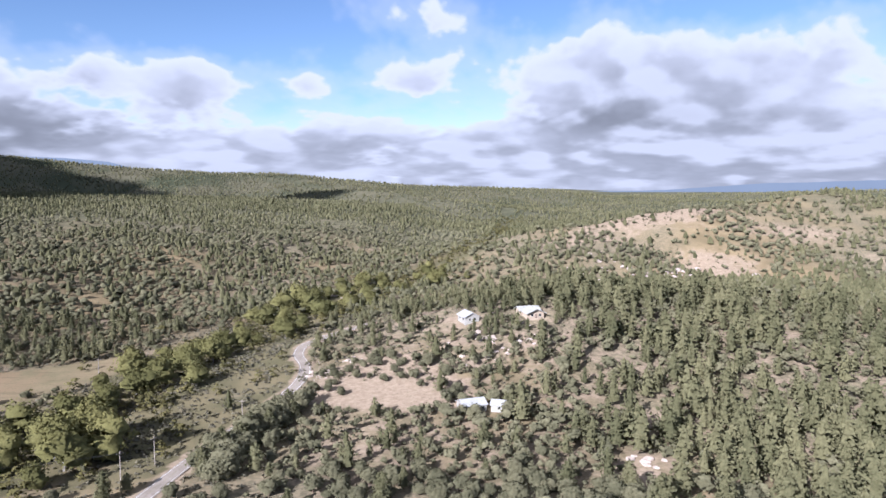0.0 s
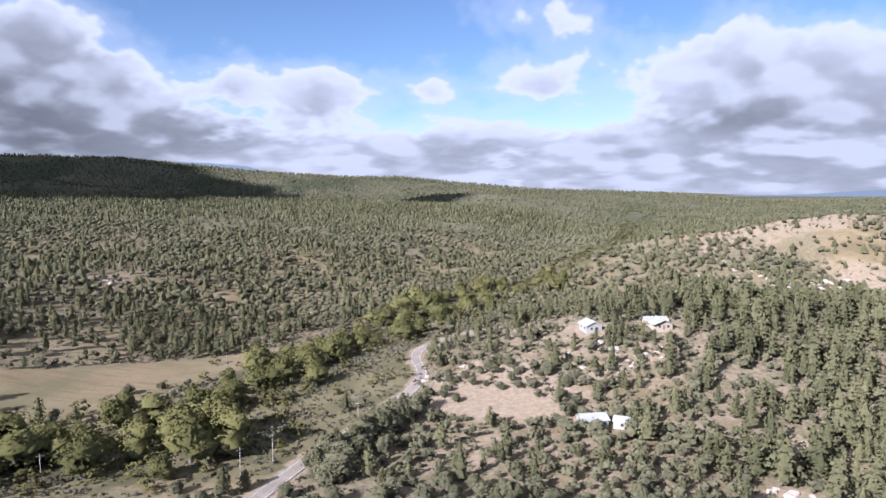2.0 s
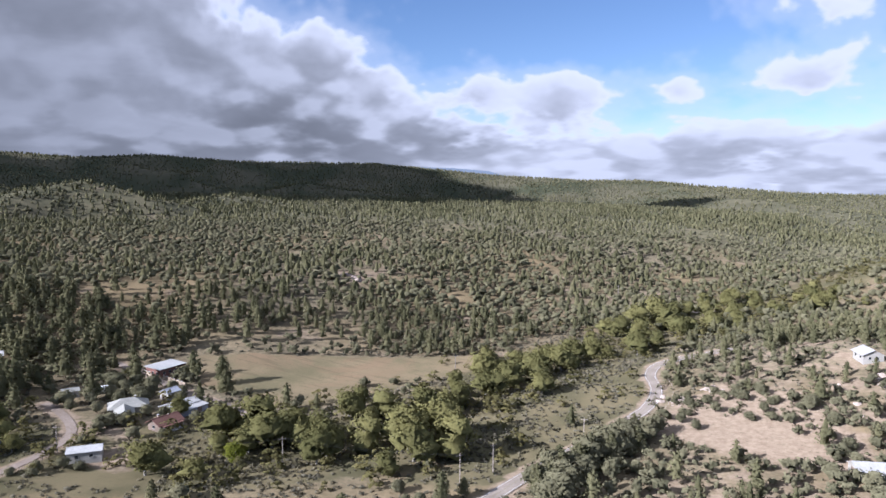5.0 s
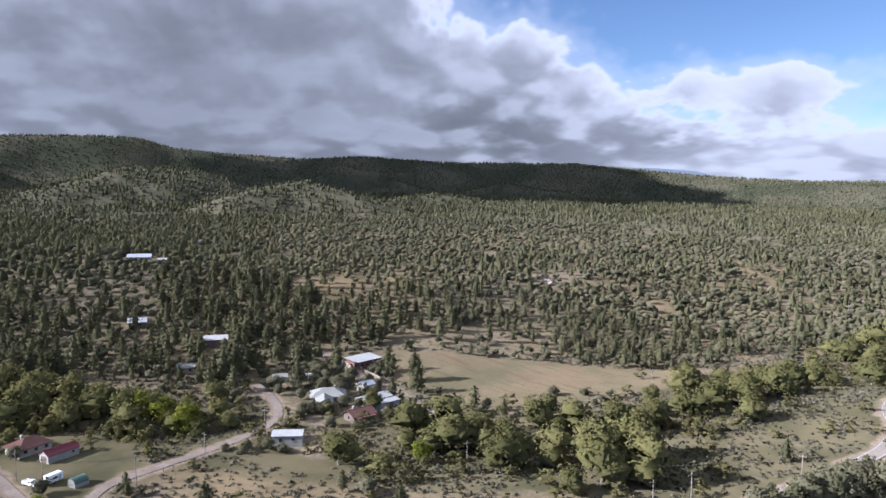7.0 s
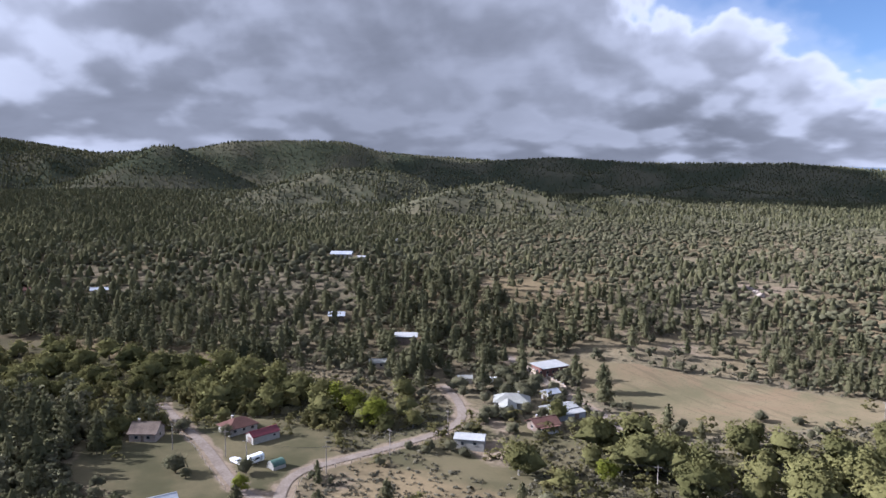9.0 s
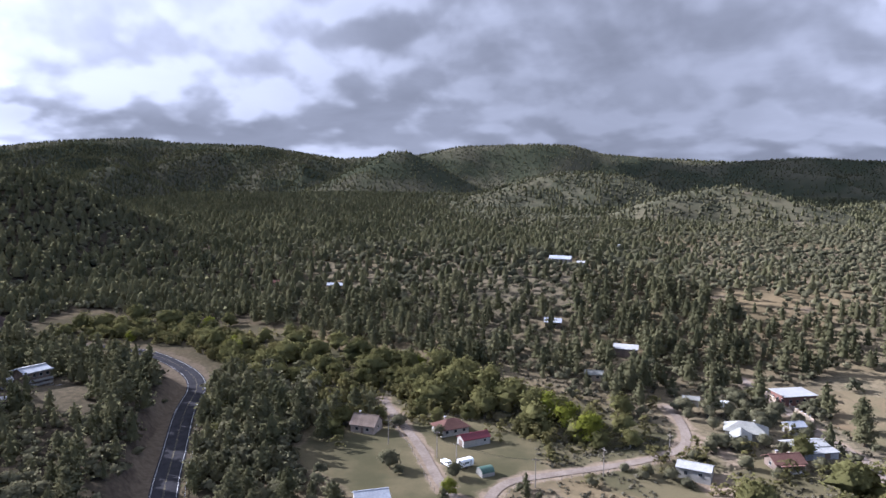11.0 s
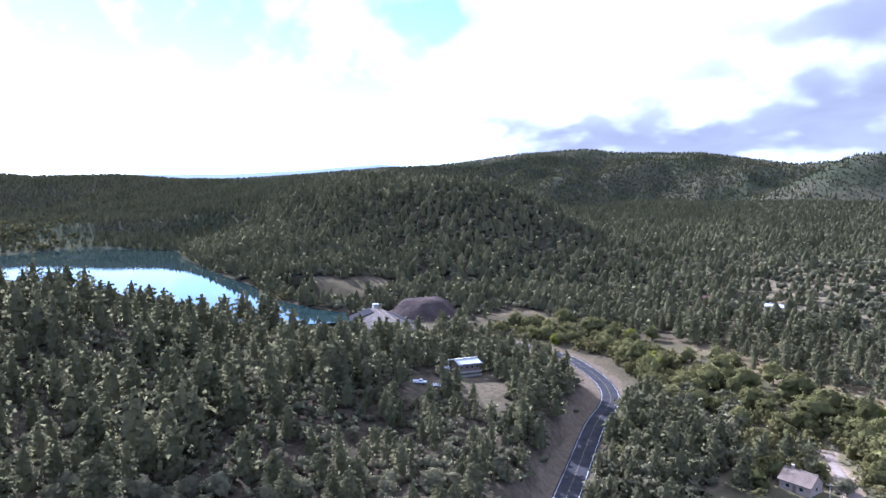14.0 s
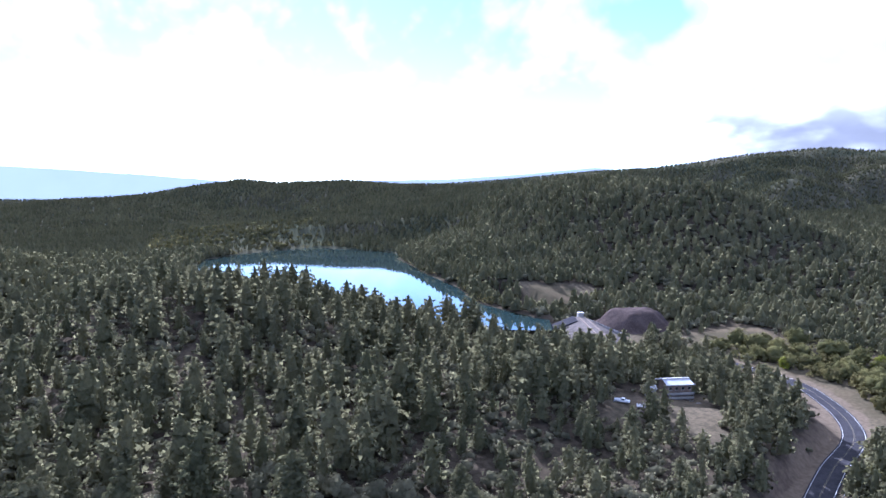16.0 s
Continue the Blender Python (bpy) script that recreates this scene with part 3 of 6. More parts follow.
# plots kept free of trees: x, y, radius
SITES = [(-393, -132, 15), (-405, -146, 14), (-305, 180, 7), (-313, 184, 8), (-195, 146, 11), (-184, 150, 9), (-206, 155, 10), (-228, 187, 12), (-216, 198, 10), (-231, 205, 8), (-205, 183, 9), (-257, 227, 13), (-261, 186, 6), (-255, 195, 6),
         (-320, 187, 9), (-465, 209, 11), (-449, 217, 6), (-364, 167, 8), (-253, 90, 13), (-243, 94, 11), (-222, 88, 10), (-218, 92, 8),
         (-262, 61, 9), (-205, 56, 9), (-301, -61, 12), (-290, -54, 11), (-281, -46, 9), (-272, -38, 8), (-283, -60, 9), (-292, -44, 9), (-265, -64, 7), (-320, -50, 10), (-275, -71, 7), (-272, -62, 6), (13, 340, 10), (44, 336, 11), (14, 251, 8),
         (-494, 61, 9), (-537, 17, 7), (-425, -165, 34), (-462, -160, 30), (-481, -96, 17), (-294, 160, 6), (-583, 309, 6), (-195, -335, 12),
         (-505, -240, 25), (-530, -236, 22), (-512, -264, 14), (-488, -250, 15), (-225, 172, 12), (-240, 178, 10), (-245, 212, 8), (77, 243, 12), (62, 200, 9)]


def wood_density(x, y):
    """How thickly trees stand, 0 to 1, and how far toward pine the mix leans."""
    d, _ = near_line(x, y, CREEK)
    n1, n2 = fbm(x, y, 220, 3, 41), fbm(x, y, 45, 3, 43)
    r = np.hypot(x, y)
    dens = np.clip(0.64 - 0.10 * smoothstep(r, 330, 700) + 0.30 * smoothstep(r, 800, 1200) + 1.0 * n1 + 1.4 * n2, 0.05, 1)
    dens = np.where((x < -235) & (y > 0) & (y < 260), np.clip(dens + 0.25, 0.4, 1), dens)
    dens = np.where((x > 10) & (y < 420), np.clip(dens + 0.38, 0, 1), dens)
    pine = 0.24 + 0.22 * smoothstep(x, 10, 80) + 0.24 * smoothstep(80 - y, 0, 100) + 0.25 * ((x < -240) & (y < 260)) + 1.3 * fbm(x, y, 160, 3, 47)
    pine = np.clip(pine + 0.3 * smoothstep(r, 800, 1150), 0.04, 0.95)
    dens = np.where(y < 40, np.clip(dens * (0.85 + 0.3 * smoothstep(r, 400, 700)) + 0.3, 0.72, 1), dens)
    dens = np.where((x > -50) & (y < 252) & (y > 60), np.clip(dens + 0.3, 0.5, 1), dens)
    dens = dens * smoothstep(d, np.where(y > 430, 8, 22), np.where(y > 430, 22, 48))
    dens = dens * (1 - np.where(y > 400, 0.62, 0.9) * bare_zone(x, y)) * (1 - smoothstep(np.maximum(field_zone(x, y), soft_inside(x, y, LAWN, 5)), 0.25, 0.6))
    dens = np.where(lake_edge(x, y) < 2.5, 0, dens)
    for line, zs, half in ROADS:
        q, _ = near_line(x, y, line)
        dens = np.where(q < half + np.where((half > 3.5) & (x < -325), 10, 3.5), 0, dens)
    for cx, cy, rad in SITES:
        dens = np.where(np.hypot(x - cx, y - cy) < rad, 0, dens)
    dens = np.where((x > -305) & (x < -200) & (y > -80) & (y < 0), dens * 0.8, dens)
    dens = np.where(lake_head(x, y), dens * 0.3, dens)
    # open valley floor between the creek and the bend of the road
    dens = np.where(inside(x, y, FLOOR), dens * 0.06, dens)
    dens = np.where(inside(x, y, [(-215, 110), (-150, 150), (-110, 190), (-90, 150), (-150, 85)]), dens * 0.1, dens)
    return dens, pine


def build_ground():
    gx, gy = spread(-4700, 3300, 366, -190, 3), spread(-4300, 4700, 366, 130, 3)
    X, Y = np.meshgrid(gx, gy)
    x, y = X.ravel(), Y.ravel()
    z = land(x, y)
    n, m = len(gx), len(gy)
    i = (np.arange(m - 1)[:, None] * n + np.arange(n - 1)[None, :]).ravel()
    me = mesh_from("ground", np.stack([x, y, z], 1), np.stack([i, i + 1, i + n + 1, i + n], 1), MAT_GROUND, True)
    # the eastern hillside is sandy between its trees
    sand = 0.44 * smoothstep(x, -62, -38) * smoothstep(500 - y, 0, 120) * smoothstep(y, 120, 200)
    paint(me, "bare", np.maximum(bare_zone(x, y), sand))
    paint(me, "creek", creek_zone(x, y))
    paint(me, "field", field_zone(x, y))
    paint(me, "wood", wood_density(x, y)[0])
    # where shade below the trees is painted into the ground colour
    paint(me, "canopy_shade", np.maximum(smoothstep(70 - y, 0, 90), smoothstep(np.hypot(x, y), 1200, 1600) * (0.55 + 0.45 * smoothstep(-x, 300, 900))))
    paint(me, "red_earth", np.maximum(bump_at(x, y, -466, -160, 1.0, 24, 28), np.maximum(bump_at(x, y, -330, 420, 0.6, 30, 14), 0.47 * cut_zone(x, y))))
    tagged(new("ground", me), "dry grassy valley floor rising to stony wooded hills", "ground", kind="structure")
    return gx, gy, z.reshape(m, n)


GRID = build_ground()


def ground_z(x, y):
    """Height of the ground mesh at plan points."""
    gx, gy, z = GRID
    x, y = np.asarray(x, float), np.asarray(y, float)
    i = np.clip(np.searchsorted(gx, x) - 1, 0, len(gx) - 2)
    j = np.clip(np.searchsorted(gy, y) - 1, 0, len(gy) - 2)
    u, v = (x - gx[i]) / (gx[i + 1] - gx[i]), (y - gy[j]) / (gy[j + 1] - gy[j])
    return (z[j, i] * (1 - u) + z[j, i + 1] * u) * (1 - v) + (z[j + 1, i] * (1 - u) + z[j + 1, i + 1] * u) * v


def strip(line, zs, lo, hi, lift):
    """Vertices and faces of a band along a line, between two offsets to its left."""
    t = np.gradient(line, axis=0)
    t /= np.linalg.norm(t, axis=1)[:, None]
    nrm = np.stack([-t[:, 1], t[:, 0]], 1)
    a, b = line + nrm * lo, line + nrm * hi
    v = np.concatenate([np.column_stack([a, zs + lift]), np.column_stack([b, zs + lift])])
    k, n = np.arange(len(line) - 1), len(line)
    return v, np.stack([k, k + 1, k + 1 + n, k + n], 1)


def build_roads():
    names = (("highway", "grey two-lane asphalt highway with white edge lines", MAT_ASPHALT),
             ("highway", "pale weathered asphalt road bending round a low hill", MAT_PALE_ROAD),
             ("farm_road", "pale dirt road past sheds and lawns", MAT_DIRT), ("lane", "narrow dirt lane between lawns", MAT_DIRT),
             ("field_track", "reddish dirt track beside a fence", MAT_DIRT))
    for (line, zs, half), (name, label, mat) in zip(ROADS, names):
        v, f = strip(line, zs, -half, half, 0.06)
        road = tagged(new(name, mesh_from(name, v, f, mat)), label, "road", kind="structure")
        if name == "highway":
            for off, m in ((-half + 0.55, MAT_LINE), (half - 0.55, MAT_LINE), (0.15, MAT_YLINE), (-0.15, MAT_YLINE)):
                w = 0.05 if m is MAT_LINE else 0.03
                v, f = strip(line, zs, off - w, off + w, 0.075)
                mark = new("road_marking", mesh_from("road_marking", v, f, m))
                mark.parent = road


build_roads()


def build_lake():
    bm = bmesh.new()
    top = [bm.verts.new((x, y, LAKE_Z)) for x, y in LAKE]
    bm.faces.new(top)
    bmesh.ops.recalc_face_normals(bm, faces=bm.faces)
    me = bpy.data.meshes.new("lake")
    bm.to_mesh(me)
    bm.free()
    me.materials.append(MAT_WATER)
    ob = new("lake", me)
    if me.polygons[0].normal.z < 0:
        me.flip_normals()
    tagged(ob, "calm reservoir lake mirroring bright clouds and trees", "lake", kind="structure")


build_lake()


def build_backdrop():
    """Self-lit ridges at the edge of sight, coloured as if behind haze."""
    far_yaw = (-50, -36, -32, -28, -25, -21, -18, -14, -10, 0, 10, 20, 23, 25, 28, 31, 34, 40, 60, 100, 112, 118, 125, 130, 137, 143, 149, 153, 157, 160, 163, 170, 180)
    far_el = (0.1, 0.15, 0.1, -0.1, -0.2, -0.5, -0.75, -0.9, -0.9, -0.6, -0.4, -0.2, 0.5, 1.1, 1.35, 1.4, 1.0, 0.6, 0, 0, 1.2, 2.2, 1.6, 1.25, 1.15, 0.8, 1.15, 1.45, 1.7, 1.85, 2.0, 2.1, 1.0)
    yaw = np.linspace(-50, 180, 700)
    el = np.interp(yaw, far_yaw, far_el) + 0.10 * fbm(yaw * 10, yaw * 0, 14, 5, 61)
    r = 4350.0
    x, y = -30 - np.sin(np.radians(yaw)) * r, 20 + np.cos(np.radians(yaw)) * r
    top = 88 + r * np.tan(np.radians(el))
    v = np.concatenate([np.stack([x, y, np.full_like(x, -120)], 1), np.stack([x, y, top], 1)])
    k, n = np.arange(len(yaw) - 1), len(yaw)
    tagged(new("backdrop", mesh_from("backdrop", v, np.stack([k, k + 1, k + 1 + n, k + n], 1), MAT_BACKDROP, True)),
           "glowing mountain ridges painted haze blue on the horizon", "mountains", kind="structure")


build_backdrop()


# ---- trees ----
rng = np.random.default_rng(7)


def unit(v):
    return v / np.maximum(np.linalg.norm(v, axis=-1, keepdims=True), 1e-6)


def scales_on(centres, radii, per, size, rng, squash=0.8, tilt=0.55):
    """Leaf clumps: small triangles lying on little balls, loosely turned outward.
    Rows of place and leaf direction, three rows for each face."""
    out = []
    for c, r in zip(centres, radii):
        d = unit(rng.normal(size=(per, 3)))
        d[:, 2] = np.where(d[:, 2] < -0.35, -d[:, 2], d[:, 2])
        p = c + d * np.array([r, r, r * squash]) * rng.uniform(0.7, 1.25, (per, 1))
        n = unit(d + rng.normal(size=(per, 3)) * tilt)
        a = unit(np.cross(n, rng.normal(size=(per, 3))))
        b = np.cross(n, a)
        s = size * rng.uniform(0.65, 1.35, (per, 1))
        v = np.stack([p + a * s, p + (b * 0.9 - a * 0.5) * s, p + (-b * 0.9 - a * 0.5) * s], 1)
        m = np.repeat(unit(d + n * 0.6)[:, None], 3, 1)
        out.append(np.concatenate([v, m], 2).reshape(-1, 6))
    return np.concatenate(out)


def with_out(v, lift=0.35):
    """Adds to bare faces a direction away from the stem."""
    v = np.asarray(v)
    n = np.stack([v[:, 0], v[:, 1], np.full(len(v), 0.0)], 1)
    n = unit(n) * 1.0 + np.array([0, 0, lift])
    apex = np.hypot(v[:, 0], v[:, 1]) < 0.03
    mid = n.reshape(-1, 3, 3).mean(1).repeat(3, 0)
    return np.concatenate([v, unit(np.where(apex[:, None], mid + np.array([0, 0, 0.3]), n))], 1)


def cone_stack(rng, tiers, sides, low=0.2, wide=0.2, ragged=0.3):
    """A fir-like body of height 1: ragged cones, one over the other."""
    out = []
    for k in range(tiers):
        h0 = low + (0.95 - low) * k / tiers * 0.92
        h1 = min(1.0, h0 + (1.0 - low) * (1.9 / tiers if tiers > 1 else 1.0))
        r = wide * float(np.interp(k / tiers, (0, 0.25, 0.5, 0.75, 1.0), (0.82, 1.0, 0.80, 0.48, 0.2)))
        lean = rng.normal(size=2) * r * 0.16
        a = rng.uniform(0, 6.28) + np.arange(sides) * 2 * math.pi / sides
        rr = r * (1 + rng.uniform(-ragged, ragged, sides))
        ring = np.stack([np.cos(a) * rr + lean[0], np.sin(a) * rr + lean[1], h0 + rng.uniform(-0.03, 0.03, sides)], 1)
        apex = np.array([lean[0], lean[1], h1 if k < tiers - 1 else 1.0])
        for i in range(sides):
            out += [ring[i], ring[(i + 1) % sides], apex]
    return with_out(out, 0.4)


def dome(rng, sides, wide=0.46, low=0.04, ragged=0.22, bands=1):
    """A rounded shrub body of height 1."""
    out = []
    a = rng.uniform(0, 6.28) + np.arange(sides) * 2 * math.pi / sides
    def ring(h, r):
        rr = r * (1 + rng.uniform(-ragged, ragged, sides))
        return np.stack([np.cos(a) * rr, np.sin(a) * rr, h + rng.uniform(-0.05, 0.05, sides)], 1)
    rings = [ring(low, wide * 0.8), ring(0.45, wide), ring(0.8, wide * 0.62)] if bands > 1 else [ring(low + 0.1, wide)]
    for p, q in zip(rings, rings[1:]):
        for i in range(sides):
            j = (i + 1) % sides
            out += [p[i], p[j], q[j], p[i], q[j], q[i]]
    apex = np.array([rng.normal() * 0.06, rng.normal() * 0.06, 0.95])
    for i in range(sides):
        out += [rings[-1][i], rings[-1][(i + 1) % sides], apex]
    out = np.array(out)
    n = unit(out - np.array([0, 0, 0.25])) + np.array([0, 0, 0.1])
    return np.concatenate([out, unit(n)], 1)


def cores(centres, radii, squash=0.8):
    """An eight-sided heart in each leaf clump."""
    out = []
    for c, r in zip(centres, radii):
        d = np.array(((1, 0, 0), (0, 1, 0), (-1, 0, 0), (0, -1, 0), (0, 0, 1), (0, 0, -1)), float)
        e = np.concatenate([c + d * np.array([r, r, r * squash]), d], 1)
        for i in range(4):
            j = (i + 1) % 4
            out += [e[i], e[j], e[4], e[j], e[i], e[5]]
    return np.array(out)


def soften(rows, mid=0.35, lift=0.25):
    """Turns the leaf directions toward the crown's own roundness."""
    v, n = rows[:, :3], rows[:, 3:]
    out = unit(np.stack([v[:, 0], v[:, 1], (v[:, 2] - mid) * 0.6], 1) + np.array([0, 0, 0.02]))
    return np.concatenate([v, unit(n * 0.5 + out * 0.8 + np.array([0, 0, lift]))], 1)


def bush_crown(rng, clumps, per, size, low=0.1, wide=0.42, heart=True):
    """A juniper, pinyon or oak of height 1: a broad rounded heap of clumps."""
    a = rng.uniform(0, 2 * math.pi, clumps)
    h = rng.uniform(low + 0.08, 0.82, clumps)
    reach = wide * np.sqrt(np.clip(1 - ((h - 0.4) / 0.58) ** 2, 0.05, 1))
    off = reach * np.sqrt(rng.uniform(0, 1, clumps)) * 0.85
    c = np.stack([np.cos(a) * off, np.sin(a) * off, h], 1)
    c[0] = (0, 0, 0.84)
    r = rng.uniform(0.13, 0.20, clumps)
    leaves = scales_on(c, r, per, size, rng, 0.85, 0.5)
    return soften(np.concatenate([cores(c, r * 0.55), leaves]) if heart else leaves)


def lumps(centres, radii, rng, squash=0.7):
    """Uneven eight-sided clumps of foliage."""
    out = []
    for c, r in zip(centres, radii):
        a = unit(rng.normal(size=3))
        b = unit(np.cross(a, rng.normal(size=3)))
        q = np.cross(a, b)
        d = np.array([a, b, -a, -b, q, -q])
        far = rng.uniform(0.72, 1.25, (6, 1))
        p = np.asarray(c) + d * far * np.array([r, r, r * squash])
        e = np.concatenate([p, unit(d)], 1)
        for i in range(4):
            j = (i + 1) % 4
            out += [e[i], e[j], e[4], e[j], e[i], e[5]]
    return np.array(out)


PINE_H = (0.08, 0.22, 0.45, 0.7, 0.88, 1.0)
PINE_R = (0.55, 0.94, 1.0, 0.74, 0.44, 0.08)


def pine_body(rng, whorls, boughs, leaves, size, slim=1.0, low=0.13, sides=5, heart=0.62):
    """A ponderosa crown of height 1: a full uneven spire of clumps on whorled boughs round a solid heart."""
    c, r = [], []
    for k in range(whorls):
        h = low + 0.04 + (0.90 - low) * (k + rng.uniform(0.1, 0.6)) / whorls
        reach = slim * 0.23 * float(np.interp(h, PINE_H, PINE_R)) * rng.uniform(0.85, 1.12)
        count = max(2, int(round(boughs * (0.35 + 0.65 * reach / (slim * 0.23)))))
        turn = rng.uniform(0, 6.28)
        for j in range(count):
            a = turn + 2 * math.pi * (j + rng.uniform(-0.25, 0.25)) / count
            far = reach * rng.uniform(0.62, 0.95)
            c.append((math.cos(a) * far, math.sin(a) * far, h + rng.uniform(-0.02, 0.02) - far * 0.12))
            r.append(max(0.025, reach * rng.uniform(0.30, 0.44)))
    c.append((0, 0, 0.95))
    r.append(0.022)
    # the heart: lobed skirts of boughs, one above the other, turned a little against each other
    skirts = {7: (0.0, 0.24, 0.44, 0.64), 5: (0.0, 0.34, 0.62), 4: (0.0, 0.46)}[sides]
    rings, rows = [], []
    for n, f in enumerate(skirts):
        h = low + 0.05 + f * (0.97 - low)
        wide = slim * 0.23 * heart * float(np.interp(h + 0.08, PINE_H, PINE_R)) * rng.uniform(0.85, 1.1)
        up = low + 0.05 + (skirts[n + 1] if n + 1 < len(skirts) else 0.86) * (0.97 - low)
        neck = slim * 0.23 * heart * float(np.interp(up, PINE_H, PINE_R)) * 0.72
        t = rng.uniform(0, 6.28)
        lean = rng.normal(size=2) * 0.012
        for hh, rr, lobed in ((h, wide, 0.3), (up - 0.02, neck, 0.2)):
            a = t + np.arange(sides) * 2 * math.pi / sides + rng.uniform(-0.2, 0.2, sides)
            k = rr * (1 + rng.uniform(-lobed, lobed, sides))
            rings.append(np.stack([np.cos(a) * k + lean[0], np.sin(a) * k + lean[1], hh + rng.uniform(-0.025, 0.025, sides)], 1))
    for p, q in zip(rings, rings[1:]):
        for i in range(sides):
            j = (i + 1) % sides
            rows += [p[i], p[j], q[j], p[i], q[j], q[i]]
    apex = np.array([0, 0, 0.97])
    for i in range(sides):
        rows += [rings[-1][i], rings[-1][(i + 1) % sides], apex]
    rows = np.array(rows)
    tri = rows.reshape(-1, 3, 3)
    face = unit(np.cross(tri[:, 1] - tri[:, 0], tri[:, 2] - tri[:, 0])).repeat(3, 0)
    body = np.concatenate([rows, unit(0.6 * face + with_out(rows, 0.3)[:, 3:] * 0.8)], 1)
    sprays = soften(scales_on(np.array(c), np.array(r), leaves, size, rng, 0.6, 0.4), 0.4, 0.3)
    return np.concatenate([body, sprays])


def juniper_body(rng, n, leaves, size, wide=0.58):
    """A broad low juniper or scrub oak crown of lumps."""
    a, h = rng.uniform(0, 6.28, n), rng.uniform(0.26, 0.68, n)
    off = wide * 0.55 * np.sqrt(rng.uniform(0.1, 1, n)) * np.where(h > 0.55, 0.6, 1.0)
    c = np.stack([np.cos(a) * off, np.sin(a) * off, h], 1)
    c[0] = (rng.normal() * 0.04, rng.normal() * 0.04, 0.62)
    r = wide * rng.uniform(0.46, 0.66, n)
    rows = [lumps(c, r * (0.85 if leaves > 5 else 1.1), rng, 0.8)]
    if leaves:
        rows.append(scales_on(c, r * 1.0, leaves, size, rng, 0.75, 0.5))
    return soften(np.concatenate(rows), 0.3, 0.2)


def trunk_mesh(name, height, width, mat, limbs, rng, bare=0.0):
    """A tapered trunk with limbs, of height 1 times the crown's."""
    v, f = [], []

    def tube(a, b, ra, rb, k=6):
        a, b = np.array(a), np.array(b)
        d = b - a
        d /= np.linalg.norm(d)
        s = np.cross(d, (0.3, 0.9, 0.2))
        s /= np.linalg.norm(s)
        u = np.cross(d, s)
        base = len(v)
        for p, r in ((a, ra), (b, rb)):
            for i in range(k):
                t = 2 * math.pi * i / k
                v.append(p + (s * math.cos(t) + u * math.sin(t)) * r)
        for i in range(k):
            j = (i + 1) % k
            f.append((base + i, base + j, base + k + j, base + k + i))
    bends = [np.array((rng.normal() * 0.006, rng.normal() * 0.006, -0.03))]
    for k in range(1, 5):
        bends.append(np.array((rng.normal() * 0.012, rng.normal() * 0.012, height * k / 4)))
    for k in range(4):
        tube(bends[k], bends[k + 1], width * (1 - 0.22 * k), width * (1 - 0.22 * (k + 1)))
    for k in range(limbs):
        h = rng.uniform(0.25, 0.9) * height
        t = rng.uniform(0, 2 * math.pi)
        reach = rng.uniform(0.08, 0.2) * (1.15 - h)
        a = np.array((0, 0, h))
        tube(a, a + np.array((math.cos(t) * reach, math.sin(t) * reach, reach * rng.uniform(0.2, 0.8))), width * 0.35, width * 0.08, 4)
    return mesh_from(name, v, f, mat)


def tri_mesh(name, rows, mat):
    me = mesh_from(name, rows[:, :3], np.arange(len(rows)).reshape(-1, 3), mat)
    at = me.attributes.new("leaf_way", "FLOAT_VECTOR", "POINT")
    at.data.foreach_set("vector", np.ascontiguousarray(rows[:, 3:], np.float32).ravel())
    return me


PINES = [(tri_mesh("crown", pine_body(rng, 9, 6, 24, 0.027, rng.uniform(0.95, 1.25), 0.13, 7), MAT_PINE_NEAR), trunk_mesh("trunk", 0.93, 0.016, MAT_BARK, 14, rng)) for _ in range(7)]
BUSHES = [(tri_mesh("crown", juniper_body(rng, 13, 34, 0.05), MAT_JUNIPER_NEAR), trunk_mesh("trunk", 0.6, 0.03, MAT_BARK, 8, rng)) for _ in range(5)]
COTTONS = [(tri_mesh("crown", np.concatenate([juniper_body(rng, 9, 0, 0.05, 0.46), bush_crown(rng, 30, 22, 0.037, 0.05, 0.46, False)]), MAT_COTTON), trunk_mesh("trunk", 0.7, 0.03, MAT_PALE_BARK, 14, rng)) for _ in range(5)]
YELLOWS = [(tri_mesh("crown", bush_crown(rng, 44, 40, 0.032, 0.05, 0.44), MAT_YELLOW), trunk_mesh("trunk", 0.6, 0.025, MAT_PALE_BARK, 10, rng)) for _ in range(2)]


def tree(kind, x, y, height, wide=1.0, turn=None):
    pool, name, label, cat, group = {
        "pine": (PINES, "pine_tree", "tall ragged dark green pine on the slope", "pine tree", "pines on the hillside"),
        "bush": (BUSHES, "juniper_tree", "low rounded grey-green juniper in dry grass", "juniper", "junipers on the dry slopes"),
        "cotton": (COTTONS, "cottonwood_tree", "broad yellowing cottonwood beside the creek", "cottonwood", "cottonwoods along the creek"),
        "yellow": (YELLOWS, "autumn_tree", "bright yellow-green round tree near the creek", "tree", "bright trees near the creek"),
    }[kind]
    crown, trunk = pool[rng.integers(len(pool))]
    root = new(name)
    root.matrix_basis = Matrix.Translation((x, y, float(ground_z(x, y)))) @ Matrix.Rotation(rng.uniform(0, 6.28) if turn is None else turn, 4, "Z") @ Matrix.Diagonal((height * wide, height * wide, height, 1))
    for n, me in (("trunk", trunk), ("crown", crown)):
        o = new(n, me)
        o.parent = root
    tagged(root, label, cat, group)
    return root


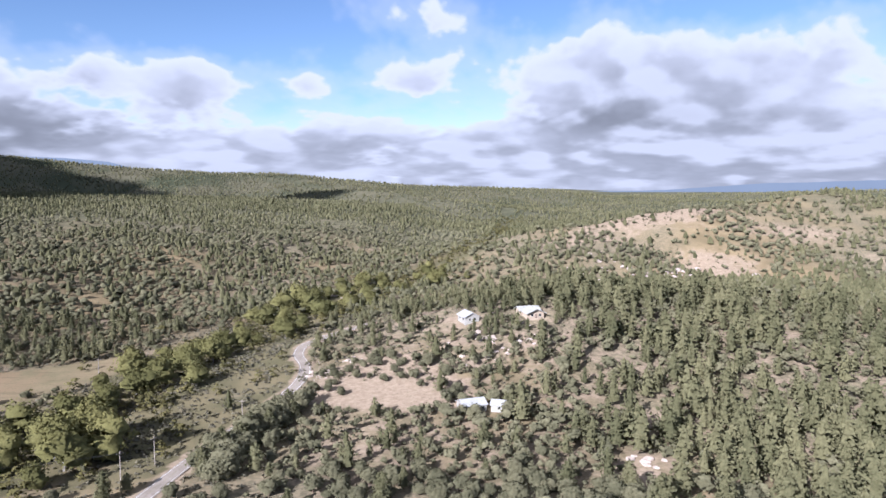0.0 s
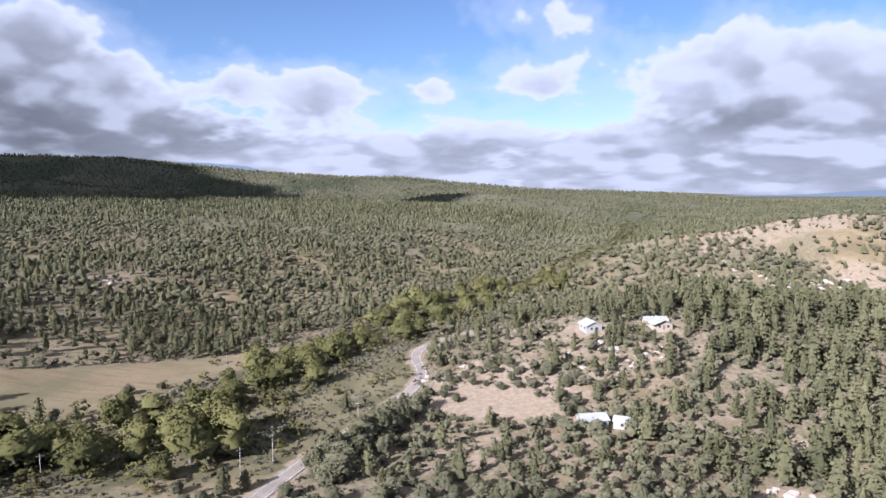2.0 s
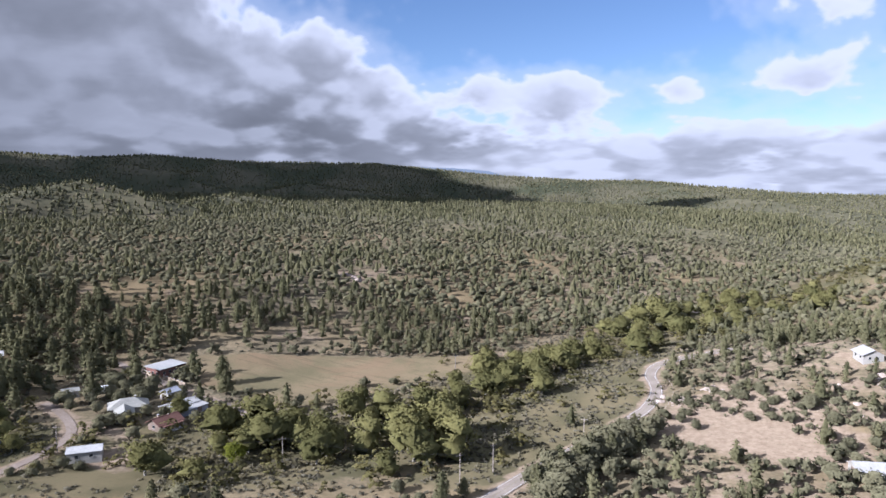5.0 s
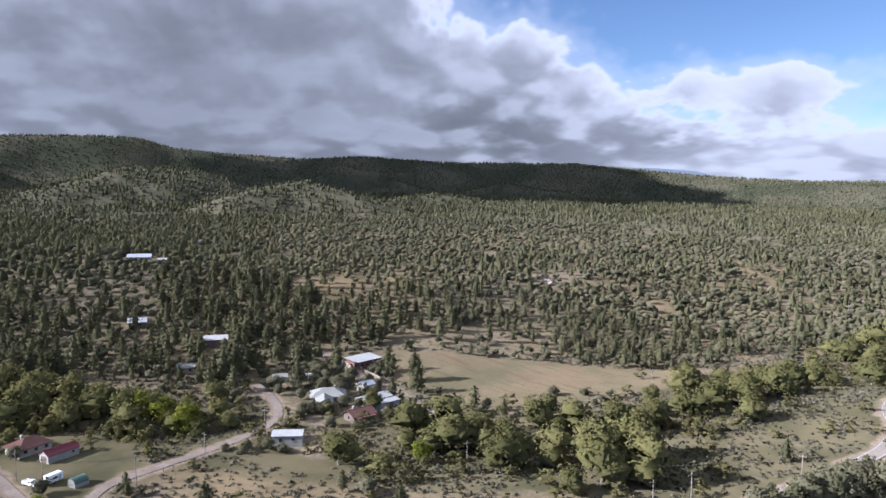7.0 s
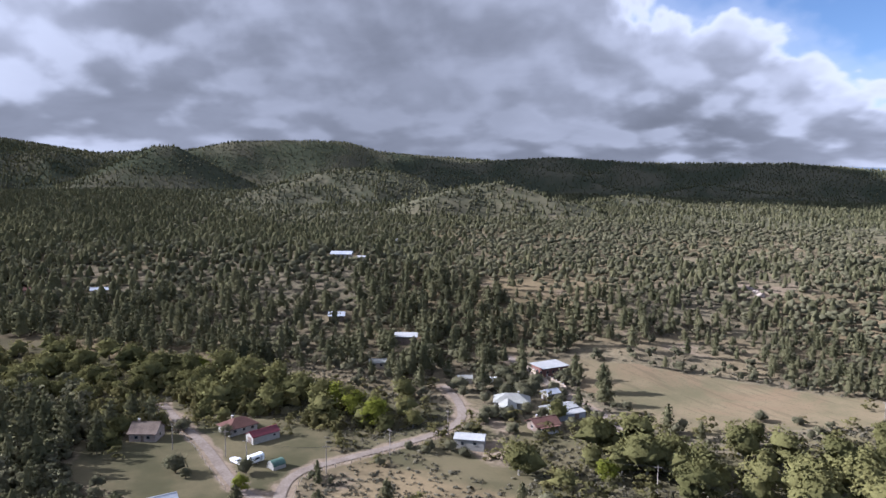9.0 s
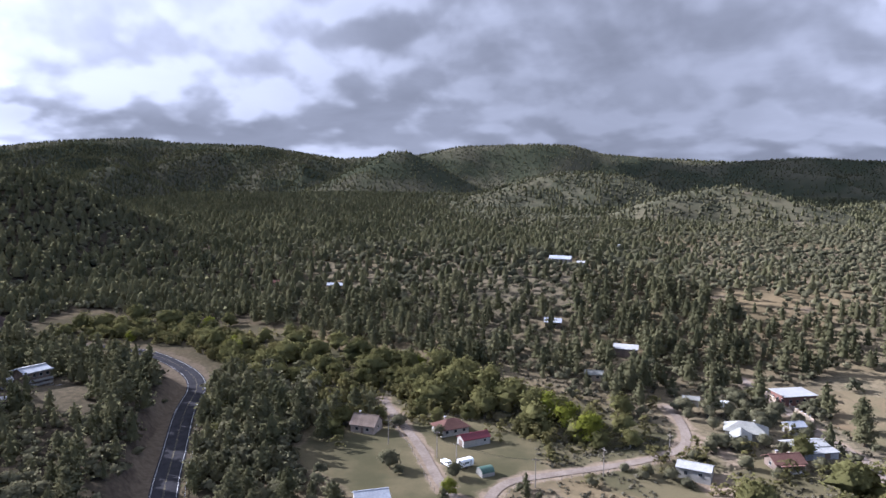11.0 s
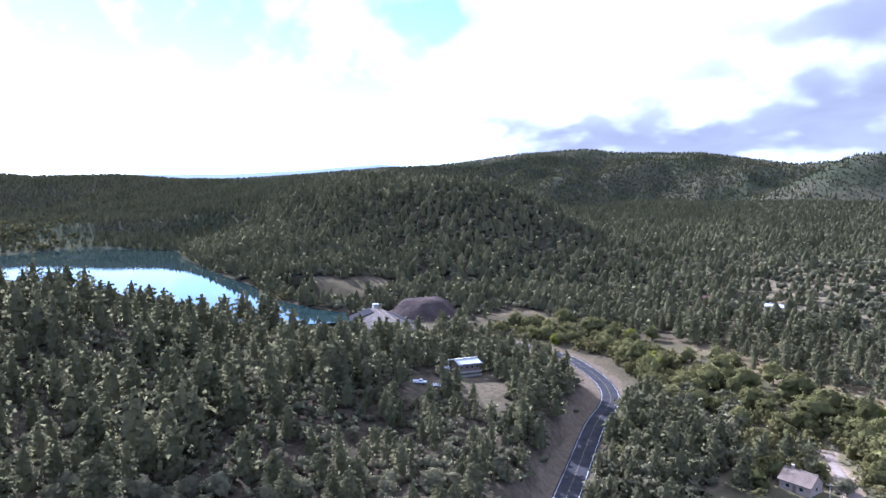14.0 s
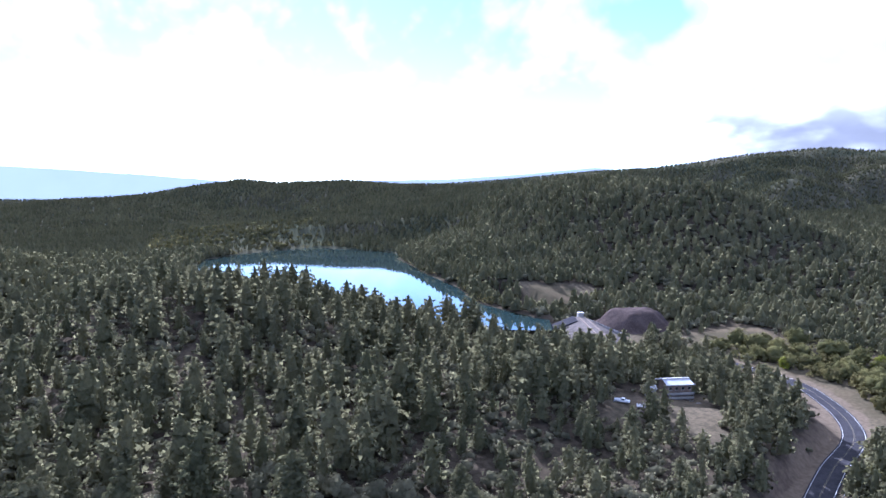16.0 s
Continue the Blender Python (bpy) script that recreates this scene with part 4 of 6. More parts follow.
def scatter(r0, r1, cell, yaw0=-48, yaw1=170):
    """Jittered plan points in a ring sector round the path."""
    n = int((r1 * 2) / cell) + 1
    i, j = np.meshgrid(np.arange(n), np.arange(n))
    x = -30 - r1 + (i.ravel() + rng.uniform(0.0, 1.0, n * n)) * cell
    y = 20 - r1 + (j.ravel() + rng.uniform(0.0, 1.0, n * n)) * cell
    r = np.hypot(x + 30, y - 20)
    yaw = np.degrees(np.arctan2(-(x + 30), y - 20))
    yaw = np.where(yaw < -100, yaw + 360, yaw)
    k = (r >= r0) & (r < r1) & (yaw > yaw0) & (yaw < yaw1)
    x, y = x[k], y[k]
    dens, pine = wood_density(x, y)
    k = rng.uniform(size=len(x)) < dens
    return x[k], y[k], rng.uniform(size=k.sum()) < pine[k]


def joined_wood(name, label, mat, templates, x, y, height, wide):
    """Many trees in one mesh."""
    parts, tints = [], []
    z = ground_z(x, y)
    pick = rng.integers(len(templates), size=len(x))
    turn = rng.uniform(0, 2 * math.pi, len(x))
    tint = rng.uniform(size=len(x))
    for k, tpl in enumerate(templates):
        m = np.where(pick == k)[0]
        c, s = np.cos(turn[m])[:, None], np.sin(turn[m])[:, None]
        hw = (height[m] * wide[m])[:, None]
        px, py = tpl[None, :, 0], tpl[None, :, 1]
        v = np.stack([x[m][:, None] + hw * (px * c - py * s), y[m][:, None] + hw * (px * s + py * c),
                      z[m][:, None] + height[m][:, None] * tpl[None, :, 2]], 2)
        qx, qy = tpl[None, :, 3], tpl[None, :, 4]
        w = np.stack([qx * c - qy * s, qx * s + qy * c, np.broadcast_to(tpl[None, :, 5], (len(m), len(tpl)))], 2)
        parts.append(np.concatenate([v, w], 2).reshape(-1, 6))
        tints.append(np.repeat(tint[m], len(tpl)))
    me = tri_mesh(name, np.concatenate(parts), mat)
    paint(me, "tint", np.concatenate(tints))
    return tagged(new(name, me), label, "trees", kind="stuff")


def tall_stand(x, y):
    """1 where the pines grow tall: the shaded south, the slope west of the creek, less so on the eastern hillside."""
    x, y = np.asarray(x, float), np.asarray(y, float)
    west = 0.5 * smoothstep(-x, 225, 265) * smoothstep(330 - y, 0, 80)
    east = 0.55 * smoothstep(x, 15, 60) * smoothstep(520 - y, 0, 100)
    south = np.maximum(smoothstep(-45 - y, 0, 60), 0.45 * smoothstep(70 - y, 0, 30))
    bench = np.where(((x > -330) & (x < -205) & (y > -80) & (y < 25)) | ((x < -330) & (x > -500) & (y > -190) & (y < 25)), 0.25, 1.0)
    return np.maximum(south * bench, np.maximum(west, east))


def heights(x, y):
    """Heights for pines and for junipers at plan points."""
    n, t = np.shape(x), tall_stand(x, y)
    pine = 5.0 + 6.0 * rng.uniform(size=n) ** 1.3 + t * (2.5 + 11.0 * rng.uniform(size=n) ** 1.6)
    return pine, rng.uniform(2.8, 6.0, n) + 2.0 * t * rng.uniform(size=n)


def build_woods():
    # below the path, where the trees stand out of sight
    x, y, p = scatter(0, 150, 9.0, -180, 180)
    joined_wood("juniper_wood", "scattered junipers on dry ground", MAT_JUNIPER, [juniper_body(rng, 3, 0, 0.1) for _ in range(6)], x, y, heights(x, y)[1], rng.uniform(0.9, 1.3, len(x)))
    x, y, p = scatter(158, 430, 5.2, -44, 168)
    k = rng.uniform(size=len(x)) > 0.30 * tall_stand(x, y)
    x, y, p = x[k], y[k], p[k]
    r = np.hypot(x + 30, y - 20)
    order = np.argsort(r)
    hp, hb = heights(x, y)
    w = rng.uniform(0.85, 1.25, len(x))
    for k in order[:290]:
        if p[k]:
            tree("pine", x[k], y[k], hp[k], w[k])
        else:
            tree("bush", x[k], y[k], hb[k], w[k])
    rest = order[290:]
    x, y, p, hp, hb, w = x[rest], y[rest], p[rest], hp[rest], hb[rest], w[rest]
    pt = [pine_body(rng, 6, 5, 6, 0.045, rng.uniform(0.95, 1.3), 0.12, 5) for _ in range(14)]
    bt = [juniper_body(rng, 4, 10, 0.092) for _ in range(12)]
    # oak scrub under the shaded pines
    ux, uy, _ = scatter(150, 340, 5.0, 84, 170)
    joined_wood("oak_scrub", "low oak scrub under the shaded pines", MAT_JUNIPER, [juniper_body(rng, 2, 4, 0.16, 0.8) for _ in range(8)], ux, uy, rng.uniform(1.4, 3.4, len(ux)), rng.uniform(1.0, 1.5, len(ux)))
    joined_wood("pine_wood", "mixed pine wood on the lower slopes", MAT_PINE, pt, x[p], y[p], hp[p], w[p])
    joined_wood("juniper_wood", "grey-green juniper and pinyon scrub on dry slopes", MAT_JUNIPER, bt, x[~p], y[~p], hb[~p], w[~p])
    x, y, p = scatter(430, 950, 5.6)
    n = len(x)
    pt = [pine_body(rng, 3, 3, 1, 0.09, 1.4, 0.1, 4, 0.95) for _ in range(14)]
    bt = [juniper_body(rng, 2, 4, 0.16, 0.8) for _ in range(14)]
    hp, hb, w = 4.0 + 4.6 * rng.uniform(size=n) ** 1.4 + tall_stand(x, y) * 6 * rng.uniform(size=n) ** 1.6, rng.uniform(2.6, 5.4, n) + tall_stand(x, y), rng.uniform(0.85, 1.35, n)
    joined_wood("pine_wood", "dense pine wood on the middle slopes", MAT_PINE, pt, x[p], y[p], hp[p], w[p])
    joined_wood("juniper_wood", "open juniper wood on the middle slopes", MAT_JUNIPER, bt, x[~p], y[~p], hb[~p], w[~p])
    for r0, r1, cell, tall, low in ((950, 1500, 7.3, (4.5, 10), (2.8, 5.5)), (1500, 2540, 10.8, (5, 9.5), (3.2, 6))):
        x, y, p = scatter(r0, r1, cell)
        n = len(x)
        pt = [soften(cone_stack(rng, 2, 3, 0.08, 0.25, 0.4)) for _ in range(10)]
        bt = [soften(dome(rng, 4, 0.52, ragged=0.35)) for _ in range(10)]
        hp, hb, w = rng.uniform(*tall, n), rng.uniform(*low, n), rng.uniform(0.9, 1.45, n)
        joined_wood("pine_wood", "distant pine forest on the mountains", MAT_PINE, pt, x[p], y[p], hp[p], w[p])
        joined_wood("juniper_wood", "distant scrub forest on the mountains", MAT_JUNIPER, bt, x[~p], y[~p], hb[~p], w[~p])


build_woods()


def build_south_forest():
    """The closed forest round the lake."""
    for r0, r1, cell, low, high in ((430, 1000, 10.5, 7, 14), (1000, 2350, 8.6, 6, 11)):
        x, y, _ = scatter(r0, r1, cell, 76, 170)
        k = rng.uniform(size=len(x)) < smoothstep(np.degrees(np.arctan2(-(x + 30), y - 20)) % 360, 76, 110)
        x, y = x[k], y[k]
        n = len(x)
        pt = [pine_body(rng, 3, 3, 1, 0.09, 1.3, 0.08, 4, 0.95) if r0 < 900 else soften(cone_stack(rng, 1, 4, 0.04, 0.30, 0.4)) for _ in range(10)]
        joined_wood("pine_wood", "closed dark pine forest round the lake", MAT_PINE, pt, x, y, rng.uniform(low, high, n), rng.uniform(0.9, 1.35, n) * (1.0 if r0 < 900 else 1.25))


build_south_forest()


def along_creek(a, b, reach, gap):
    """Plan points loosely along the creek, between two of its samples."""
    out = []
    for i in range(a, b):
        for k in range(max(1, int(12.0 / gap))):
            p = CREEK[i] + (CREEK[i + 1] - CREEK[i]) * rng.uniform()
            t = CREEK[i + 1] - CREEK[i]
            nrm = np.array([-t[1], t[0]]) / np.linalg.norm(t)
            out.append(p + nrm * rng.normal() * reach)
    return np.array(out)


def clear_of_roads(x, y, margin=2.5):
    ok = True
    for line, zs, half in ROADS:
        d = np.min(np.hypot(line[:, 0] - x, line[:, 1] - y))
        ok = ok and d > half + margin
    for cx, cy, rad in SITES:
        ok = ok and math.hypot(x - cx, y - cy) > rad * 0.75
    return ok


def build_creek_trees():
    dist = np.concatenate([[0], np.cumsum(np.linalg.norm(np.diff(CREEK, axis=0), axis=1))])
    last = int(np.argmax(CREEK[:, 1] > 640))
    for x, y in along_creek(0, last, 15, 6.0):
        if clear_of_roads(x, y, 5) and not (-245 < x < -178 and y < 172):
            tree("cotton", x, y, rng.uniform(6, 12.5), rng.uniform(0.95, 1.3))
    # the great clumps by the bend of the creek
    for x, y, h in ((-113, 203, 17), (-121, 212, 15), (-104, 212, 16), (-128, 222, 14), (-115, 224, 16), (-132, 205, 14), (-142, 196, 12), (-160, 190, 14),
                    (-172, 196, 15), (-180, 188, 13), (-150, 202, 12), (-97, 470, 18), (-86, 455, 16), (-104, 452, 15), (-110, 330, 14), (-118, 318, 13), (-112, 352, 13),
                    (-300, 105, 12), (-285, 112, 13), (-272, 118, 12), (-312, 96, 13), (-262, 122, 11), (-326, 74, 12), (-340, 62, 13), (-318, 84, 11), (-292, 98, 12),
                    (-276, 106, 10), (-352, 45, 11), (-366, 34, 12), (-122, 300, 12), (-125, 280, 12), (-128, 262, 11)):
        tree("cotton", x, y, h, rng.uniform(1.05, 1.3))
    for k in range(60):
        x, y = rng.uniform(-480, -385), rng.uniform(-125, -30)
        if clear_of_roads(x, y, 3) and math.hypot(x + 481, y + 96) > 20:
            tree("cotton", x, y, rng.uniform(3.5, 7), rng.uniform(1.1, 1.45))
    for k in range(95):
        x = rng.uniform(-425, -255)
        top, low = np.interp(x, CREEK[:20, 0], CREEK[:20, 1]) + 12, np.interp(x, HIGHWAY_WEST[::-1, 0], HIGHWAY_WEST[::-1, 1]) + 9
        y = rng.uniform(min(low, top), max(low, top))
        if clear_of_roads(x, y, 11 if x < -325 else 4) and y > low:
            tree("cotton", x, y, rng.uniform(4.5, 9), rng.uniform(1.0, 1.35))
    for x, y, h in ((-258, 128, 11), (-250, 131, 10), (-238, 134, 10.5), (-163, 177, 7), (-373, 4, 10), (-205, 78, 5.5), (-425, -14, 9), (-392, 3, 7), (-410, -52, 6), (-318, 88, 8)):
        tree("yellow", x, y, h, 1.05)
    for x, y, h in ((-214, 222, 11), (-226, 232, 13), (-270, 49, 12), (-263, 45, 11), (-254, 44, 10), (-276, 57, 12)):
        tree("pine", x, y, h, 1.2)
    for x, y, h in ((-60, 222, 5), (-57, 231, 4.5), (-63, 214, 5.5), (-54, 240, 4), (-50, 228, 5), (-174, 262, 4.5), (-165, 271, 3.6), (-166, 251, 4), (-227, 64, 6.5), (-222, 66, 3.5), (-250, 84, 5), (-246, 176, 5), (-222, 172, 5.5), (-218, 168, 5), (-205, 172, 4.5),
                    (-236, 214, 5), (-232, 196, 6), (-245, 192, 7), (-250, 188, 7), (-240, 192, 6), (-262, 205, 6), (-241, 224, 5), (-248, 231, 5), (-28, 300, 5), (-36, 288, 4.5), (-6, 296, 6),
                    (2, 286, 5), (-40, 270, 4), (-18, 298, 3.5), (-48, 300, 4), (-46, 291, 5), (-30, 311, 4), (-22, 306, 5), (-12, 303, 4), (-34, 300, 3.2), (0, 274, 4.5), (6, 268, 5), (8, 259, 4), (-24, 283, 3.6), (-20, 290, 4.4), (-44, 282, 3), (4, 262, 5.5), (20, 258, 6), (2, 246, 6), (12, 244, 6.5), (24, 246, 6),
                    (-219, 188, 5), (-212, 190, 5), (-208, 192, 4), (-236, 180, 5), (-222, 206, 5), (-247, 201, 6), (-252, 209, 6), (-238, 199, 6.5), (-230, 214, 4), (-196, 176, 4), (-199, 193, 4.5), (-150, 268, 3), (-154, 262, 3.2), (-214, 160, 4)):
        tree("bush", x, y, h, rng.uniform(0.9, 1.2))
    for x, y, h in ((-233, 136, 8), (-237, 146, 9), (-241, 131, 8.5), (-229, 145, 7), (-252, 117, 9), (-262, 123, 9), (-270, 107, 8), (-276, 114, 9.5),
                    (-288, 102, 10), (-281, 109, 9), (-296, 95, 9), (-304, 88, 10), (-246, 137, 9), (-255, 131, 10), (-308, 80, 9)):
        tree("cotton", x, y, h, rng.uniform(0.95, 1.25))
    for x, y, h in ((-209, 141, 3.6), (-212, 135, 3.2), (-204, 146, 4.0), (-200, 149, 3.4), (-206, 138, 3.0), (-217, 82.5, 5.5), (-263, 72, 5.5), (-252, 178, 7), (-256, 203, 7),
                    (-238, 205, 6), (-243, 210, 6.5), (-217, 178, 5.5), (-221, 175, 6)):
        tree("bush", x, y, h, rng.uniform(1.0, 1.3))
    for _ in range(60):
        x, y = rng.uniform(-54, 10), rng.uniform(258, 320)
        if inside(x, y, CORRAL) and (y > 283 or x < -42):
            tree("bush", x, y, rng.uniform(2.0, 4.2), rng.uniform(1.0, 1.4))
    # a thick verge between the road and the hillside
    for x, y in HIGHWAY_NORTH:
        if 196 < y < 262:
            for _ in range(4):
                px, py = x + rng.uniform(5, 10) + rng.uniform(0, 12) * rng.uniform(), y + rng.uniform(-3, 3)
                if clear_of_roads(px, py, 1.8):
                    tree("bush" if rng.uniform() < 0.7 else "pine", px, py, rng.uniform(5.5, 8.5) + (1.5 if y < 245 else 0), rng.uniform(0.9, 1.2))
    pts = np.concatenate([along_creek(0, len(CREEK) - 12, 17, 2.0), along_creek(12, last, 26, 2.2)])
    ok = np.array([clear_of_roads(x, y, 1.5) for x, y in pts])
    pts = pts[ok]
    n = len(pts)
    rim = np.array([(a[0] + (b[0] - a[0]) * k / 30, a[1] + (b[1] - a[1]) * k / 30) for a, b in zip(LAKE[2:-1], LAKE[3:]) for k in range(30)])
    rim = rim + rng.normal(size=rim.shape) * 5
    rim = rim[lake_edge(rim[:, 0], rim[:, 1]) > 1.0]
    pts = np.concatenate([pts, rim])
    n = len(pts)
    wt = [bush_crown(rng, 9, 11, 0.085, 0.0, 0.5, heart=False) for _ in range(6)]
    joined_wood("willow_thicket", "yellow-green willow thicket crowding the creek", MAT_WILLOW, wt, pts[:, 0], pts[:, 1], rng.uniform(2.0, 6.0, n), rng.uniform(1.1, 1.6, n))
    # sagebrush on the valley floor and the verges
    x, y = rng.uniform(-330, 40, 62000), rng.uniform(-20, 480, 62000)
    d, _ = near_line(x, y, CREEK)
    want = np.clip(1.25 - d / 110, 0.05, 1) * (0.55 + fbm(x, y, 26, 3, 71) * 1.6) * (1 - 1.1 * field_zone(x, y))
    keep = rng.uniform(size=len(x)) < want
    keep &= (bare_zone(x, y) < 0.45) & (rng.uniform(size=len(x)) > 1.0 * soft_inside(x, y, LAWN, 4))
    for line, zs, half in ROADS:
        q, _ = near_line(x, y, line)
        keep &= q > half + 1.5
    for cx, cy, rad in SITES:
        keep &= np.hypot(x - cx, y - cy) > rad * 0.8
    x, y = x[keep], y[keep]
    n = len(x)
    st = [scales_on(np.array([[0, 0, 0.3], [0.3, 0.1, 0.2], [-0.2, -0.25, 0.2]]), [0.5, 0.35, 0.35], 3, 0.36, rng, 0.9, 0.3) for _ in range(8)]
    st = [soften(q, 0.1, 0.5) for q in st]
    joined_wood("sagebrush", "low grey-green sagebrush dotting the valley floor", MAT_SAGE, st, x, y, rng.uniform(0.4, 1.2, n), rng.uniform(1.0, 1.6, n))


build_creek_trees()


def build_streamside():
    """Broad-leaved thickets between the highway and the creek."""
    spots = {"dark": [], "light": []}
    for _ in range(2600):
        x, y = rng.uniform(-470, -225), rng.uniform(-125, 120)
        if not clear_of_roads(x, y, 12 if x < -325 else 4) or soft_inside(np.array([x]), np.array([y]), LAWN, 3)[0] > 0.15:
            continue
        road = float(np.interp(-x, -HIGHWAY_WEST[:, 0], HIGHWAY_WEST[:, 1]))
        stream = float(np.interp(-x, -CREEK[:40, 0][::-1], CREEK[:40, 1][::-1]))
        if road + 7 < y < stream + 14 and math.hypot(x + 481, y + 96) > 18:
            spots["dark" if x > -335 and y < road + 48 else "light"].append((x, y))
    for kind, name, label, mat, size in (("dark", "streamside_wood", "dense dark broad-leaved trees beside the highway", MAT_JUNIPER, (4.0, 8.5)),
                                         ("light", "willow_thicket", "yellow-green willows between the highway and the creek", MAT_WILLOW, (3.0, 6.5))):
        q = np.array(spots[kind])[:330]
        n = len(q)
        st = [np.concatenate([soften(dome(rng, 6, 0.3, ragged=0.3)), bush_crown(rng, 11, 9, 0.08, heart=False)]) for _ in range(6)]
        joined_wood(name, label, mat, st, q[:, 0], q[:, 1], rng.uniform(*size, n), rng.uniform(1.0, 1.4, n))


build_streamside()


def build_lake_head():
    """Round willows on the flat at the head of the lake."""
    a, r = np.radians(rng.uniform(140, 152, 620)), rng.uniform(1030, 1440, 620)
    x, y = -30 - np.sin(a) * r, 20 + np.cos(a) * r
    k = (lake_edge(x, y) > 3) & (rng.uniform(size=620) < 0.75 + 1.5 * fbm(x, y, 70, 2, 131))
    x, y = x[k], y[k]
    joined_wood("willow_thicket", "round yellow-green willows at the head of the lake", MAT_WILLOW, [juniper_body(rng, 3, 3, 0.16, 0.7) for _ in range(8)], x, y, rng.uniform(4, 9, len(x)), rng.uniform(1.0, 1.5, len(x)))


build_lake_head()


def build_hill_shrubs():
    """Low dark shrubs scattered over the stony hill and the bare banks."""
    x, y = np.concatenate([rng.uniform(0, 400, 9000), rng.uniform(-62, 75, 2200)]), np.concatenate([rng.uniform(230, 820, 9000), rng.uniform(245, 345, 2200)])
    b = bare_zone(x, y)
    k = (rng.uniform(size=len(x)) < np.clip(b * 1.1 - 0.1, 0, 0.5)) & ((soft_inside(x, y, CORRAL, 8) < 0.2) | ((y > 284) & (rng.uniform(size=len(x)) < 0.7)))
    for cx, cy, rad in SITES:
        k &= np.hypot(x - cx, y - cy) > rad
    x, y = x[k], y[k]
    n = len(x)
    st = [bush_crown(rng, 5, 7, 0.15, 0.0, 0.6, heart=False) for _ in range(6)]
    # knee-high brush on the sandy hillside
    bx, by = rng.uniform(-62, 230, 7000), rng.uniform(175, 450, 7000)
    k = (rng.uniform(size=len(bx)) < 0.4 + 1.2 * fbm(bx, by, 30, 3, 121)) & (soft_inside(bx, by, CORRAL, 4) < 0.3)
    for line, zs, half in ROADS:
        k &= near_line(bx, by, line)[0] > half + 1.5
    for cx, cy, rad in SITES:
        k &= np.hypot(bx - cx, by - cy) > rad
    bx, by = bx[k], by[k]
    joined_wood("hill_shrubs", "knee-high grey-green brush on a sandy hillside", MAT_JUNIPER, [juniper_body(rng, 1, 5, 0.24, 0.8) for _ in range(8)], bx, by, rng.uniform(0.7, 2.0, len(bx)), rng.uniform(1.0, 1.5, len(bx)))
    joined_wood("hill_shrubs", "low grey-green shrubs dotting a pale stony hill", MAT_JUNIPER, st, x, y, rng.uniform(0.8, 2.4, n), rng.uniform(1.0, 1.6, n))


build_hill_shrubs()


def build_clouds():
    """Heaped clouds high over the valley, whose shadows lie on the mountains."""
    for gx, gy, sx, sy, turn in ((-1420, 1330, 640, 520, 45), (-500, 1720, 190, 90, 20)):
        s = (1550 - 120) / to_sun.z
        bm = bmesh.new()
        bmesh.ops.create_icosphere(bm, subdivisions=5, radius=1.0)
        for v in bm.verts:
            n = v.co.normalized()
            k = 1 + 0.55 * noise.fractal(n * 1.6 + Vector((gx, gy, 0)) * 0.01, 0.8, 2.1, 5)
            v.co = Vector((n.x * sx, n.y * sy, n.z * (130 if n.z > 0 else 30))) * k
        me = bpy.data.meshes.new("cloud")
        bm.to_mesh(me)
        bm.free()
        me.materials.append(MAT_CLOUD)
        o = new("cloud", me)
        o.matrix_basis = pose(gx + to_sun.x * s, gy + to_sun.y * s, 1550, 0, 0, turn)
        tagged(o, "heaped white cloud with a flat base high above", "cloud", kind="structure")


build_clouds()

# ---- buildings and other things ----
def part(name, bm, mat, parent, label=""):
    me = bpy.data.meshes.new(name)
    bm.to_mesh(me)
    bm.free()
    me.materials.append(mat)
    o = new(name, me)
    o.parent = parent
    if label:
        tagged(o, label)
    return o


def box(bm, x0, y0, z0, x1, y1, z1):
    v = [bm.verts.new(p) for p in ((x0, y0, z0), (x1, y0, z0), (x1, y1, z0), (x0, y1, z0), (x0, y0, z1), (x1, y0, z1), (x1, y1, z1), (x0, y1, z1))]
    for f in ((3, 2, 1, 0), (4, 5, 6, 7), (0, 1, 5, 4), (1, 2, 6, 5), (2, 3, 7, 6), (3, 0, 4, 7)):
        bm.faces.new([v[i] for i in f])
    return v


def slab(bm, pts, t):
    """A plate of thickness t under the given outline."""
    top = [bm.verts.new(p) for p in pts]
    low = [bm.verts.new((p[0], p[1], p[2] - t)) for p in pts]
    bm.faces.new(top)
    bm.faces.new(low[::-1])
    for i in range(len(pts)):
        j = (i + 1) % len(pts)
        bm.faces.new((top[i], low[i], low[j], top[j]))


def boxed(*bounds):
    bm = bmesh.new()
    box(bm, *bounds)
    return bm


def empty_at(name, x, y, turn, sink=0.0, z=None):
    o = new(name)
    o.matrix_basis = pose(x, y, (float(ground_z(x, y)) if z is None else z) - sink, 0, 0, turn)
    return o


def on_side(side, at, low, w, h, out, L, W, deep=0.05):
    """Bounds of a flat thing on a wall: side f (-y), b (+y), l (-x) or r (+x)."""
    if side in "fb":
        y = -W / 2 if side == "f" else W / 2
        s = -1 if side == "f" else 1
        ya, yb = sorted((y + s * out, y + s * (out - deep)))
        return at - w / 2, ya, low, at + w / 2, yb, low + h
    x = -L / 2 if side == "l" else L / 2
    s = -1 if side == "l" else 1
    xa, xb = sorted((x + s * out, x + s * (out - deep)))
    return xa, at - w / 2, low, xb, at + w / 2, low + h


